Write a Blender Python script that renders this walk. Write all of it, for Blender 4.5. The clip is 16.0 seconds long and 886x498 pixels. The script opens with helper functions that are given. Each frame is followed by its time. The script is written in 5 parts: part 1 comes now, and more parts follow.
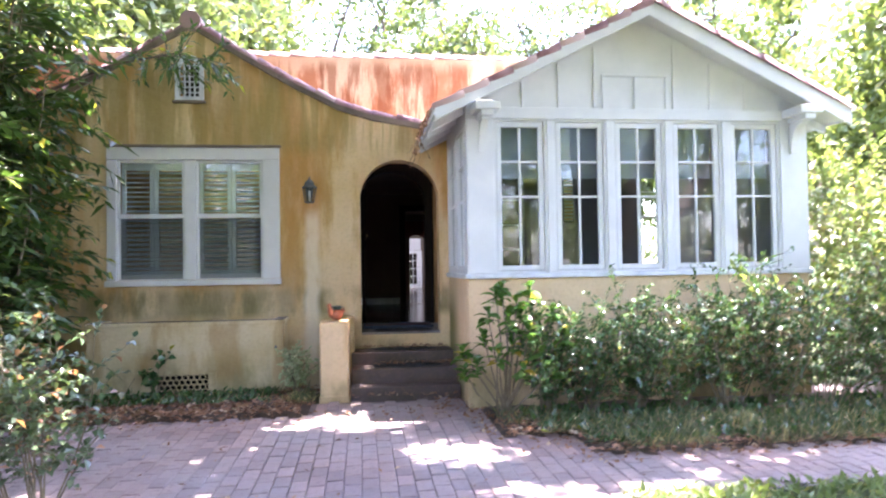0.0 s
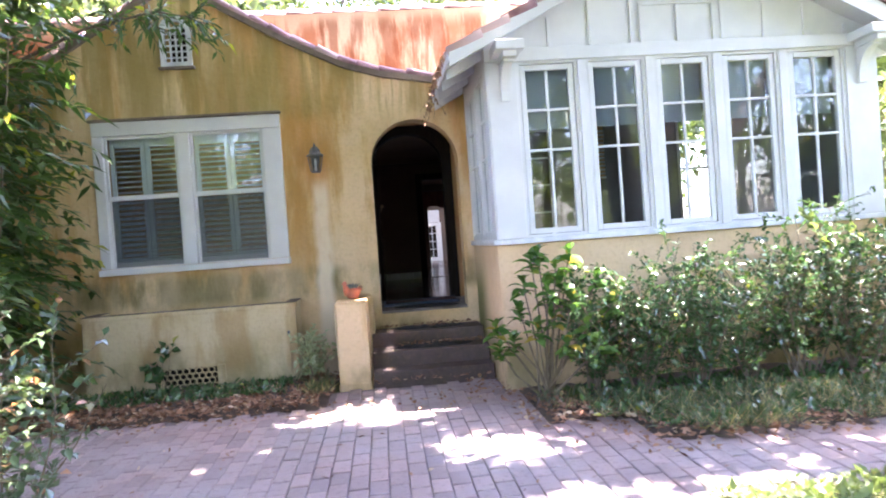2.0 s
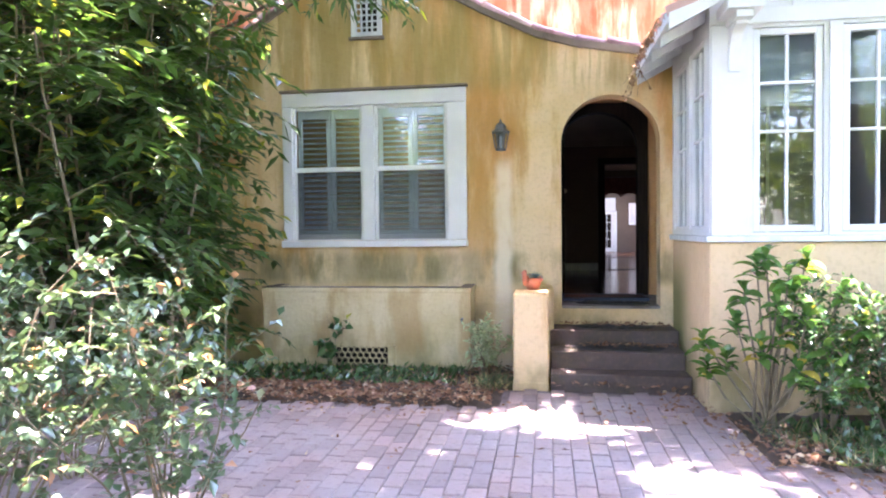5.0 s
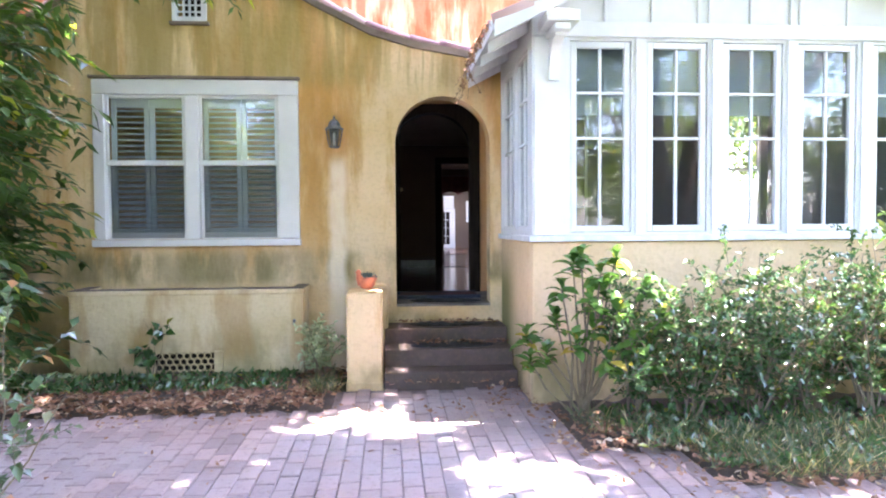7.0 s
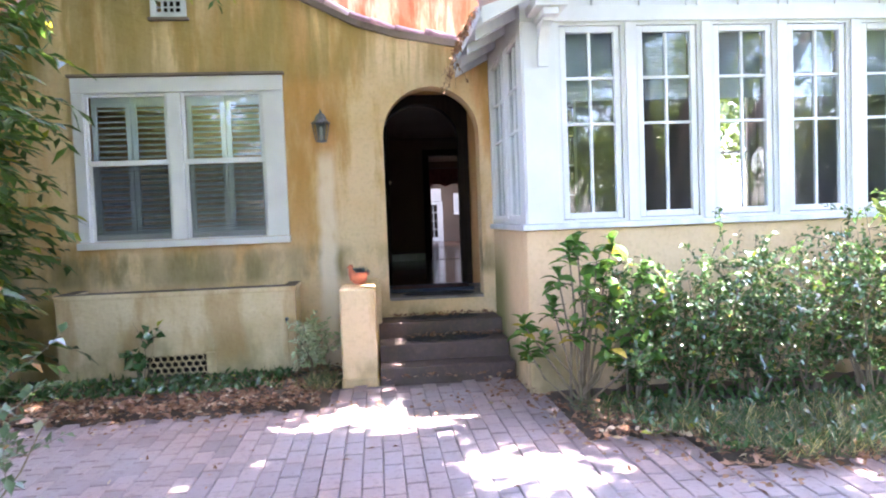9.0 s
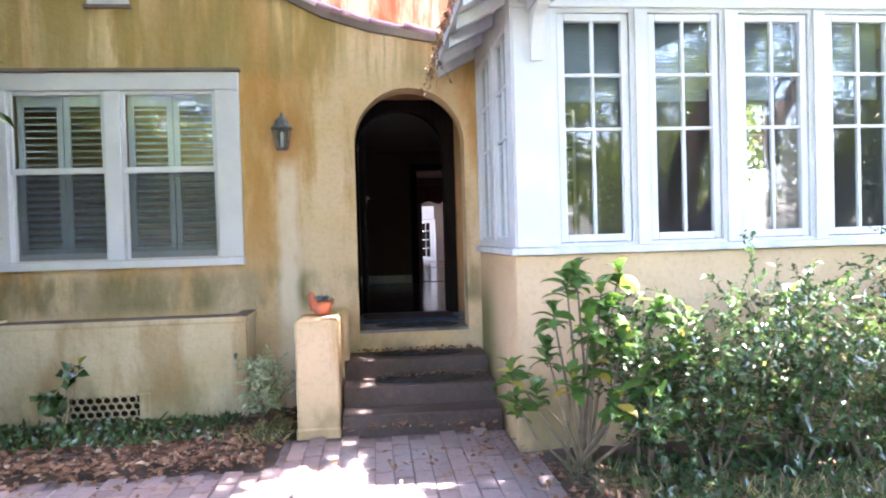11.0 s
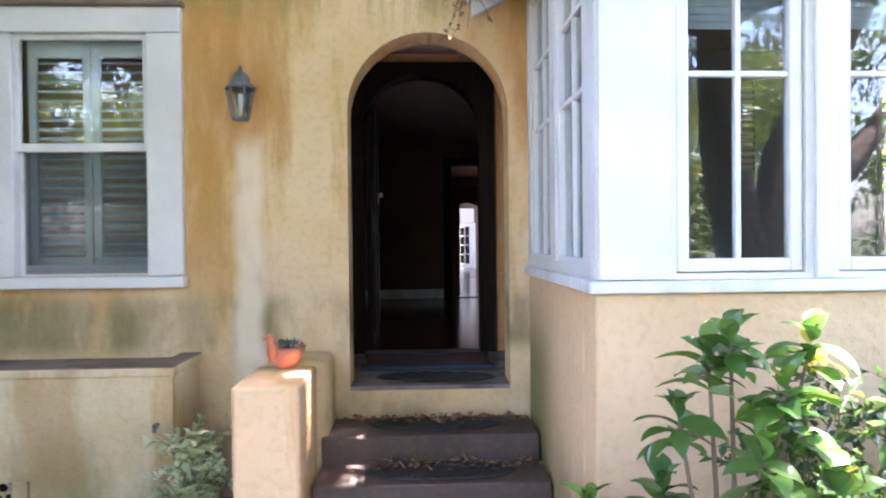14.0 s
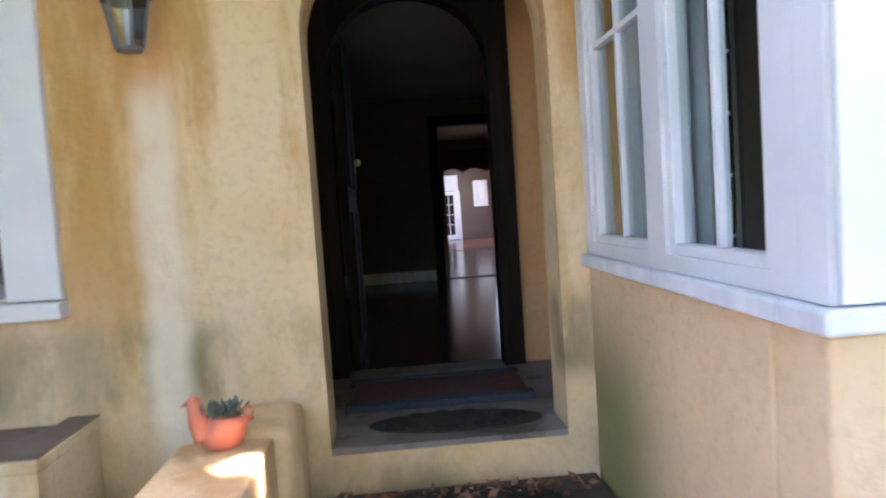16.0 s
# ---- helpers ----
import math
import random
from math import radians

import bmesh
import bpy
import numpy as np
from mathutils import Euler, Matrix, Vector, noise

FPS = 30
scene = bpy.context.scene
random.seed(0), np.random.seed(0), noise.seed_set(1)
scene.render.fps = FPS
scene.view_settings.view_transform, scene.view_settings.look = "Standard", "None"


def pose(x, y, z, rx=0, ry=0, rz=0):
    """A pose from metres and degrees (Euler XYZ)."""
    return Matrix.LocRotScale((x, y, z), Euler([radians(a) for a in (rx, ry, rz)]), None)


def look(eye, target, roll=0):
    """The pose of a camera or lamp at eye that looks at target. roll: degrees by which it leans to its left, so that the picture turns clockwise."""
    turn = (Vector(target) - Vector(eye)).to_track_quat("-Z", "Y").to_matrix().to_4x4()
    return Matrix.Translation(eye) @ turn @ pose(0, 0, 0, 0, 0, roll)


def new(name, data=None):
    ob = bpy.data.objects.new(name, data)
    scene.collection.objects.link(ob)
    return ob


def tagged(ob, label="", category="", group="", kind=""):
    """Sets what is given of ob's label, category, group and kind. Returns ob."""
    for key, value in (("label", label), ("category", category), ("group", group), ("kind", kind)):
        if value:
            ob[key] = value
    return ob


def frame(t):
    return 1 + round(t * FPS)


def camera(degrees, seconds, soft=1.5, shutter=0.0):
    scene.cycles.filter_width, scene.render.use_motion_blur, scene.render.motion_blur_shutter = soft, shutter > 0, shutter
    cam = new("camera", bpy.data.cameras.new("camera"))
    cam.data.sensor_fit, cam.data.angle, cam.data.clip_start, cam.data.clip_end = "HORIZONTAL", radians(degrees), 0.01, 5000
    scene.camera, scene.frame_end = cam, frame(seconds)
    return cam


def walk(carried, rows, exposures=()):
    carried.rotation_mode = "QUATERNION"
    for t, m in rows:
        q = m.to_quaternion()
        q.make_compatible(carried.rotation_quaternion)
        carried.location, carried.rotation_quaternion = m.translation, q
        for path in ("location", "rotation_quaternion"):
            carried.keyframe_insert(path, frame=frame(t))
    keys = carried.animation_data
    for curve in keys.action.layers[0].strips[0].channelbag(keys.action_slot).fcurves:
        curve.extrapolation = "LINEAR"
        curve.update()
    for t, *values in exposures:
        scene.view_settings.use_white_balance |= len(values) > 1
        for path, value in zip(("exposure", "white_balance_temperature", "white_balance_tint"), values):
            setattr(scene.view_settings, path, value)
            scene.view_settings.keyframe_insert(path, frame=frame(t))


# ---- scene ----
cam = camera(66.8, 16.0, 2.0, 0.5)
PATH = [
    (0, (0.022, 0.29, 1.456), (0.26, 2.276, 1.504), -0.9),
    (0.5, (0.061, 0.442, 1.369), (0.223, 2.435, 1.383), -2.1),
    (1, (0.062, 0.586, 1.373), (0.202, 2.581, 1.387), -1.7),
    (1.5, (0.128, 0.855, 1.376), (0.228, 2.852, 1.339), -1.0),
    (2, (0.055, 1.063, 1.407), (0.234, 3.055, 1.377), -4.1),
    (2.5, (0.05, 1.344, 1.429), (0.04, 3.343, 1.363), -3.7),
    (3, (0.005, 1.574, 1.456), (-0.315, 3.548, 1.507), -3.0),
    (3.5, (-0.085, 1.631, 1.434), (-0.429, 3.601, 1.486), -0.8),
    (6, (-0.153, 1.67, 1.421), (-0.389, 3.653, 1.308), -1.2),
    (6.5, (-0.134, 1.691, 1.402), (-0.171, 3.69, 1.324), -0.6),
    (7, (-0.058, 1.712, 1.455), (0.098, 3.704, 1.383), -0.4),
    (7.5, (-0.086, 1.687, 1.474), (0.06, 3.681, 1.426), -0.7),
    (8, (-0.123, 1.68, 1.431), (0.044, 3.673, 1.392), -0.9),
    (8.5, (-0.131, 1.725, 1.431), (0.051, 3.716, 1.378), -1.7),
    (9, (-0.1, 1.787, 1.443), (0.093, 3.776, 1.35), -2.2),
    (9.5, (0.024, 2.002, 1.452), (0.238, 3.99, 1.416), -2.5),
    (12, (0.161, 3.201, 1.472), (0.369, 5.19, 1.431), -0.8),
    (12.5, (0.175, 3.555, 1.511), (0.442, 5.537, 1.509), -1.8),
    (13, (0.292, 3.9, 1.499), (0.541, 5.884, 1.458), -1.7),
    (13.5, (0.346, 4.175, 1.619), (0.382, 6.175, 1.609), -2.7),
    (14, (0.414, 4.547, 1.525), (0.49, 6.546, 1.496), -0.6),
    (14.5, (0.389, 4.858, 1.565), (0.593, 6.844, 1.447), -2.0),
    (15, (0.438, 5.18, 1.565), (0.611, 7.172, 1.559), -2.6),
    (15.5, (0.399, 5.546, 1.562), (0.452, 7.543, 1.465), -1.5),
    (16, (0.321, 5.926, 1.586), (0.456, 7.917, 1.461), -3.8),
]
walk(cam, [(t, look(eye, target, roll)) for t, eye, target, roll in PATH],
     [(0.0, 4.22, 6200, 31), (3.0, 4.55, 6200, 31), (6.0, 4.93, 6150, 30), (7.5, 4.8, 6150, 30), (9.0, 4.66, 6150, 30), (12.5, 4.78, 6150, 31), (14.5, 4.72, 6150, 31), (16.0, 4.68, 6150, 31)])

# ---- world, sun, large lights ----
SUN_EL, SUN_AZ = 77.0, 14.0          # elevation; azimuth counted from +x towards +y
sun_way = Vector((math.cos(radians(SUN_EL)) * math.cos(radians(SUN_AZ)), math.cos(radians(SUN_EL)) * math.sin(radians(SUN_AZ)), math.sin(radians(SUN_EL))))
world = bpy.data.worlds.new("sky")
scene.world = world
world.use_nodes = True
wn = world.node_tree
sky = wn.nodes.new("ShaderNodeTexSky")
sky.sky_type, sky.sun_disc = "NISHITA", False
sky.sun_elevation, sky.sun_rotation = radians(SUN_EL), radians(90 - SUN_AZ)
sky.dust_density, sky.air_density = 2.0, 1.0
bg = wn.nodes["Background"]
bg.inputs["Strength"].default_value = 0.15
wn.links.new(sky.outputs[0], bg.inputs["Color"])

sun_data = bpy.data.lights.new("sun", "SUN")
sun_data.energy, sun_data.angle, sun_data.color = 5.0, radians(0.6), (1.0, 0.95, 0.86)
sun_ob = new("sun", sun_data)
sun_ob.matrix_world = look((0, 0, 30), Vector((0, 0, 30)) - sun_way)


def window_lamp(name, eye, target, sx, sy, power):
    d = bpy.data.lights.new(name, "AREA")
    d.shape, d.size, d.size_y, d.energy, d.color = "RECTANGLE", sx, sy, power, (0.66, 0.8, 1.0)
    ob = new(name, d)
    ob.matrix_world = look(eye, target)


window_lamp("daylight_far_window", (3.12, 22.6, 2.0), (0, 22.6, 1.2), 2.6, 1.7, 5)


# ---- materials ----
def material(name):
    m = bpy.data.materials.new(name)
    m.use_nodes = True
    t = m.node_tree
    return m, t, t.nodes["Principled BSDF"]


def node(t, kind, **values):
    n = t.nodes.new(kind)
    for k, v in values.items():
        if k in n.inputs:
            n.inputs[k].default_value = v
    return n


def coords(t, scale=(1, 1, 1)):
    c = t.nodes.new("ShaderNodeNewGeometry")
    m = t.nodes.new("ShaderNodeMapping")
    m.inputs["Scale"].default_value = scale
    t.links.new(c.outputs["Position"], m.inputs["Vector"])
    return m.outputs[0]


def noise_of(t, scale, detail=4, rough=0.55, stretch=(1, 1, 1)):
    n = node(t, "ShaderNodeTexNoise", Scale=scale, Detail=detail, Roughness=rough)
    t.links.new(coords(t, stretch), n.inputs["Vector"])
    return n.outputs["Fac"]


def ramp(t, fac, lo, hi):
    r = t.nodes.new("ShaderNodeMapRange")
    r.interpolation_type = "SMOOTHSTEP"
    r.inputs["From Min"].default_value, r.inputs["From Max"].default_value = lo, hi
    t.links.new(fac, r.inputs["Value"])
    return r.outputs["Result"]


def math_of(t, op, a, b):
    n = t.nodes.new("ShaderNodeMath")
    n.operation = op
    n.use_clamp = op in ("ADD", "MULTIPLY")
    for i, v in enumerate((a, b)):
        if isinstance(v, (int, float)):
            n.inputs[i].default_value = v
        else:
            t.links.new(v, n.inputs[i])
    return n.outputs[0]


def blend(t, fac, a, b):
    n = t.nodes.new("ShaderNodeMix")
    n.data_type = "RGBA"
    for i, v in ((0, fac), (6, a), (7, b)):
        if isinstance(v, (int, float)):
            n.inputs[i].default_value = v
        elif isinstance(v, tuple):
            n.inputs[i].default_value = (*v, 1)
        else:
            t.links.new(v, n.inputs[i])
    return n.outputs[2]


def bump(t, bsdf, height, strength=0.3, distance=0.01):
    b = node(t, "ShaderNodeBump", Strength=strength, Distance=distance)
    t.links.new(height, b.inputs["Height"])
    t.links.new(b.outputs[0], bsdf.inputs["Normal"])


def z_of(t, axis="Z"):
    c = t.nodes.new("ShaderNodeNewGeometry")
    s = t.nodes.new("ShaderNodeSeparateXYZ")
    t.links.new(c.outputs["Position"], s.inputs[0])
    return s.outputs[axis]


def stucco(name, base, light, stains=(), rough=0.9):
    """stains: colour, noise scale, vertical stretch, threshold low/high, z low/high (fades in), strength."""
    m, t, b = material(name)
    col = blend(t, ramp(t, noise_of(t, 1.3, 5), 0.3, 0.7), base, light)
    for colour, scale, stretch, lo, hi, z0, z1, z2, z3, k in stains:
        f = ramp(t, noise_of(t, scale, 6, 0.6, (1, 1, stretch)), lo, hi)
        f = math_of(t, "MULTIPLY", f, ramp(t, z_of(t), z0, z1))
        f = math_of(t, "MULTIPLY", f, ramp(t, z_of(t), z3, z2))
        col = blend(t, math_of(t, "MULTIPLY", f, k), col, colour)
    fine = noise_of(t, 28, 5)
    col = blend(t, math_of(t, "MULTIPLY", ramp(t, fine, 0.45, 0.75), 0.18), col, (0.25, 0.17, 0.09))
    t.links.new(col, b.inputs["Base Color"])
    b.inputs["Roughness"].default_value = rough
    b.inputs["Specular IOR Level"].default_value = 0.2
    bump(t, b, noise_of(t, 14, 6, 0.65), 0.5, 0.02)
    return m


OLIVE, RUST, MOSS, SOOT, PALE = (0.30, 0.225, 0.075), (0.60, 0.30, 0.12), (0.16, 0.15, 0.065), (0.07, 0.06, 0.045), (0.66, 0.50, 0.32)
M_FACADE = stucco("ochre_stucco", (0.655, 0.46, 0.225), (0.725, 0.555, 0.34), [
    (PALE, 1.1, 0.25, 0.5, 0.72, -1, 0, 9, 10, 0.55),
    (RUST, 1.6, 0.18, 0.46, 0.60, 1.2, 2.4, 9, 10, 0.8),
    ((0.42, 0.22, 0.045), 2.6, 0.22, 0.44, 0.60, 0.6, 1.2, 9, 10, 0.75),
    (OLIVE, 2.2, 0.12, 0.44, 0.60, 2.75, 3.0, 3.6, 4.1, 0.65),
    (OLIVE, 5.0, 0.10, 0.48, 0.58, 2.7, 3.05, 9, 10, 0.65),
    (MOSS, 3.0, 0.30, 0.38, 0.54, 0.8, 0.95, 1.12, 1.28, 0.85),
    (PALE, 2.0, 0.30, 0.35, 0.6, 0.6, 1.0, 1.25, 1.7, 0.5),
    (MOSS, 2.0, 0.6, 0.40, 0.62, -1, 0, 0.35, 0.9, 0.7)])
# pale run of lime below the wall lantern, with a wavering edge
_t = M_FACADE.node_tree
_b = _t.nodes["Principled BSDF"]
_was = _b.inputs["Base Color"].links[0].from_socket
_w = noise_of(_t, 1.6, 3, 0.5, (0.1, 1, 1))
_w2 = math_of(_t, "MULTIPLY", _w, 0.22)
_dx = math_of(_t, "ABSOLUTE", math_of(_t, "SUBTRACT", math_of(_t, "SUBTRACT", z_of(_t, "X"), _w2), -0.70), 0)
_f = math_of(_t, "MULTIPLY", ramp(_t, _dx, 0.125, 0.035), ramp(_t, noise_of(_t, 3.0, 5, 0.6, (1, 1, 0.5)), 0.12, 0.45))
_f = math_of(_t, "MULTIPLY", _f, ramp(_t, z_of(_t), 2.22, 2.0))
_t.links.new(blend(_t, math_of(_t, "MULTIPLY", _f, 0.85), _was, (0.76, 0.65, 0.49)), _b.inputs["Base Color"])

M_PARAPET = stucco("orange_stucco", (0.60, 0.36, 0.24), (0.66, 0.45, 0.33), [
    ((0.36, 0.12, 0.055), 1.9, 0.3, 0.43, 0.53, 3.2, 3.5, 4.2, 4.45, 0.85),
    ((0.22, 0.07, 0.03), 4.5, 0.12, 0.46, 0.55, 3.2, 3.5, 4.3, 4.5, 0.7)])
M_BASE = stucco("tan_stucco", (0.60, 0.42, 0.24), (0.66, 0.48, 0.29), [
    (MOSS, 1.6, 0.5, 0.38, 0.62, -1, 0, 0.25, 0.75, 0.75),
    (PALE, 2.2, 0.3, 0.5, 0.7, 0.3, 0.6, 9, 10, 0.4)])
_t = M_BASE.node_tree
_b = _t.nodes["Principled BSDF"]
_was = _b.inputs["Base Color"].links[0].from_socket
_f = math_of(_t, "MULTIPLY", ramp(_t, noise_of(_t, 1.8, 6, 0.6, (1, 1, 0.4)), 0.15, 0.5), ramp(_t, z_of(_t, "Y"), 7.6, 8.35))
_f = math_of(_t, "MULTIPLY", _f, ramp(_t, z_of(_t), 1.35, 0.75))
_t.links.new(blend(_t, math_of(_t, "MULTIPLY", _f, 0.9), _was, (0.16, 0.17, 0.06)), _b.inputs["Base Color"])
M_BOX = stucco("pale_stucco", (0.56, 0.44, 0.25), (0.63, 0.53, 0.34), [
    (MOSS, 2.0, 0.5, 0.36, 0.62, -1, 0, 0.25, 0.7, 0.7),
    ((0.34, 0.20, 0.07), 2.4, 0.2, 0.5, 0.64, 0.1, 0.3, 9, 10, 0.55)])
M_PILLAR = stucco("apricot_stucco", (0.60, 0.42, 0.22), (0.67, 0.50, 0.30), [
    ((0.45, 0.24, 0.08), 4.0, 0.12, 0.5, 0.62, -1, 0, 9, 10, 0.5),
    (MOSS, 3.0, 0.5, 0.45, 0.65, -1, 0, 0.1, 0.3, 0.5)])
M_CONCRETE = stucco("weathered_concrete", (0.07, 0.05, 0.045), (0.12, 0.09, 0.082), [(SOOT, 3, 1, 0.45, 0.65, -9, -8, 9, 10, 0.6)])
M_SILL = stucco("grey_worn_concrete", (0.17, 0.15, 0.14), (0.26, 0.235, 0.22), [(SOOT, 4, 1, 0.5, 0.68, -9, -8, 9, 10, 0.7)])
M_CAPSTONE = stucco("dark_cap", (0.14, 0.11, 0.09), (0.24, 0.19, 0.15), [(SOOT, 4, 1, 0.5, 0.7, -9, -8, 9, 10, 0.6)])
M_PLASTER = stucco("plaster", (0.42, 0.36, 0.30), (0.46, 0.40, 0.33))
# darker copy of the plaster: indoor shade is put into the colour
M_SHADEPLASTER = stucco("shade_dark_plaster", (0.10, 0.075, 0.06), (0.12, 0.09, 0.07))
# plaster toned down so its colour carries the sunroom's dimness
M_DIM = stucco("dim_room_plaster", (0.17, 0.18, 0.20), (0.21, 0.22, 0.24))
M_VEST = stucco("warm_plaster", (0.55, 0.30, 0.13), (0.60, 0.35, 0.17))


def plain(name, a, b, scale=6.0, rough=0.5, metal=0.0, relief=0.1, stretch=(1, 1, 1), spec=0.5):
    m, t, p = material(name)
    f = noise_of(t, scale, 5, 0.6, stretch)
    t.links.new(blend(t, ramp(t, f, 0.3, 0.7), a, b), p.inputs["Base Color"])
    p.inputs["Roughness"].default_value, p.inputs["Metallic"].default_value = rough, metal
    p.inputs["Specular IOR Level"].default_value = spec
    if relief:
        bump(t, p, noise_of(t, scale * 6, 4, 0.6, stretch), relief, 0.004)
    return m


M_WHITE = plain("white_paint", (0.575, 0.58, 0.58), (0.64, 0.64, 0.635), 3.0, 0.45, 0, 0.15)
M_WHITE_OLD = plain("weathered_white_paint", (0.50, 0.52, 0.54), (0.68, 0.69, 0.69), 5.0, 0.55, 0, 0.25, (1, 1, 0.3))
M_SHUTTER = plain("shutter_paint", (0.70, 0.71, 0.72), (0.76, 0.77, 0.77), 4.0, 0.5)
M_SHEER = plain("pale_curtain_cloth", (0.66, 0.66, 0.64), (0.76, 0.76, 0.74), 9.0, 0.9)
M_BLIND = plain("blind_slat", (0.30, 0.33, 0.38), (0.37, 0.40, 0.45), 6.0, 0.5)
# real dark wood; also the painted darkness of vent hollows and door panes
M_DARKWOOD_VOID = plain("dark_wood_and_void", (0.012, 0.009, 0.008), (0.022, 0.016, 0.013), 8.0, 0.8, 0, 0.15, (4, 4, 0.4), 0.08)
M_FLOORWOOD = plain("polished_floorboards", (0.10, 0.035, 0.02), (0.16, 0.06, 0.03), 5.0, 0.16, 0, 0.03, (6, 0.5, 1))
M_IRON = plain("dark_bronze", (0.11, 0.11, 0.115), (0.19, 0.19, 0.20), 20.0, 0.55, 0.3, 0.1)
M_BRASS = plain("brass", (0.6, 0.5, 0.3), (0.75, 0.65, 0.42), 20.0, 0.3, 1.0, 0.0)
M_TERRA = plain("terracotta", (0.50, 0.14, 0.08), (0.58, 0.20, 0.12), 14.0, 0.7, 0, 0.2)
M_TILE = plain("clay_tile", (0.17, 0.08, 0.09), (0.32, 0.18, 0.18), 5.0, 0.75, 0, 0.4)
M_RUBBER = plain("black_rubber_mat", (0.012, 0.012, 0.013), (0.03, 0.028, 0.028), 22.0, 0.85, 0, 0.6)
M_RUGBLUE = plain("blue_rug", (0.025, 0.035, 0.055), (0.04, 0.055, 0.085), 30.0, 0.95, 0, 0.5)
M_RUGRED = plain("red_rug", (0.06, 0.018, 0.018), (0.09, 0.03, 0.027), 30.0, 0.95, 0, 0.5)
M_SOIL = plain("soil", (0.035, 0.024, 0.016), (0.075, 0.052, 0.035), 7.0, 0.95, 0, 0.9)
M_JOINT = plain("joint_sand", (0.13, 0.10, 0.10), (0.20, 0.165, 0.16), 18.0, 0.95, 0, 0.6)
M_LAWN = plain("lawn_ground", (0.045, 0.06, 0.02), (0.08, 0.10, 0.035), 6.0, 0.95, 0, 0.6)
M_BARK = plain("bark", (0.07, 0.05, 0.038), (0.16, 0.125, 0.10), 6.0, 0.9, 0, 1.0, (3, 3, 0.5))
M_TWIG = plain("twig", (0.11, 0.085, 0.05), (0.19, 0.15, 0.09), 12.0, 0.8)
M_ROOF = plain("flat_roofing", (0.16, 0.14, 0.13), (0.22, 0.20, 0.18), 3.0, 0.9)
M_CURTAIN = plain("dark_red_cloth", (0.09, 0.03, 0.03), (0.14, 0.05, 0.045), 12.0, 0.9)
M_HOSE = plain("garden_hose", (0.02, 0.025, 0.05), (0.03, 0.04, 0.08), 12.0, 0.45)


def brick_material():
    m, t, p = material("brick_paver")
    info = t.nodes.new("ShaderNodeObjectInfo")
    isl = t.nodes.new("ShaderNodeNewGeometry")
    r = math_of(t, "FRACT", math_of(t, "ADD", math_of(t, "MULTIPLY", info.outputs["Random"], 7.31), isl.outputs["Random Per Island"]), 0)
    for n in t.nodes:
        if n.type == "MATH":
            n.use_clamp = False
    a = blend(t, r, (0.19, 0.14, 0.138), (0.33, 0.23, 0.208))
    a = blend(t, ramp(t, noise_of(t, 1.1, 4), 0.35, 0.7), a, (0.27, 0.225, 0.225))
    a = blend(t, math_of(t, "MULTIPLY", ramp(t, noise_of(t, 30, 5), 0.5, 0.75), 0.5), a, (0.13, 0.09, 0.085))
    t.links.new(a, p.inputs["Base Color"])
    p.inputs["Roughness"].default_value = 0.75
    bump(t, p, noise_of(t, 40, 5), 0.4, 0.006)
    return m


M_BRICK = brick_material()


def leaf_material(name, a, b, odd, rough=0.35, through_light=0.35, share=0.05, spec=0.5):
    """Leaves that vary from a to b leaf by leaf; a few are the odd colour."""
    m, t, p = material(name)
    g = t.nodes.new("ShaderNodeNewGeometry")
    r = g.outputs["Random Per Island"]
    col = blend(t, r, a, b)
    col = blend(t, ramp(t, r, 1 - share, 1 - share + 0.01), col, odd)
    col = blend(t, math_of(t, "MULTIPLY", ramp(t, noise_of(t, 25, 3), 0.4, 0.8), 0.3), col, tuple(0.6 * c for c in a))
    t.links.new(col, p.inputs["Base Color"])
    p.inputs["Roughness"].default_value = rough
    p.inputs["Specular IOR Level"].default_value = spec
    tr = t.nodes.new("ShaderNodeBsdfTranslucent")
    bright = t.nodes.new("ShaderNodeMix")
    bright.data_type, bright.blend_type = "RGBA", "MULTIPLY"
    bright.inputs[0].default_value = 1.0
    bright.inputs[7].default_value = (1.5, 1.5, 0.75, 1)
    t.links.new(col, bright.inputs[6])
    t.links.new(bright.outputs[2], tr.inputs["Color"])
    mix = t.nodes.new("ShaderNodeMixShader")
    mix.inputs[0].default_value = through_light
    t.links.new(p.outputs[0], mix.inputs[1])
    t.links.new(tr.outputs[0], mix.inputs[2])
    t.links.new(mix.outputs[0], t.nodes["Material Output"].inputs["Surface"])
    return m


L_HEDGE = leaf_material("hedge_leaf", (0.038, 0.092, 0.034), (0.082, 0.15, 0.058), (0.30, 0.30, 0.05), 0.19, 0.25, 0.02, 1.0)
L_GLOSSY = leaf_material("glossy_leaf", (0.05, 0.13, 0.03), (0.11, 0.20, 0.05), (0.40, 0.32, 0.06), 0.25, 0.3, 0.05)
L_PALM = leaf_material("palm_leaf", (0.034, 0.078, 0.019), (0.078, 0.14, 0.035), (0.32, 0.32, 0.03), 0.32, 0.42, 0.05, 0.7)
L_ROSE = leaf_material("rose_leaf", (0.05, 0.092, 0.042), (0.11, 0.16, 0.078), (0.42, 0.20, 0.12), 0.28, 0.3, 0.06, 0.9)
L_TREE = leaf_material("tree_leaf", (0.055, 0.085, 0.03), (0.125, 0.165, 0.065), (0.2, 0.2, 0.05), 0.45, 0.3, 0.03)
L_BRIGHT = leaf_material("sunny_leaf", (0.095, 0.135, 0.045), (0.17, 0.22, 0.085), (0.3, 0.28, 0.1), 0.45, 0.35, 0.05)
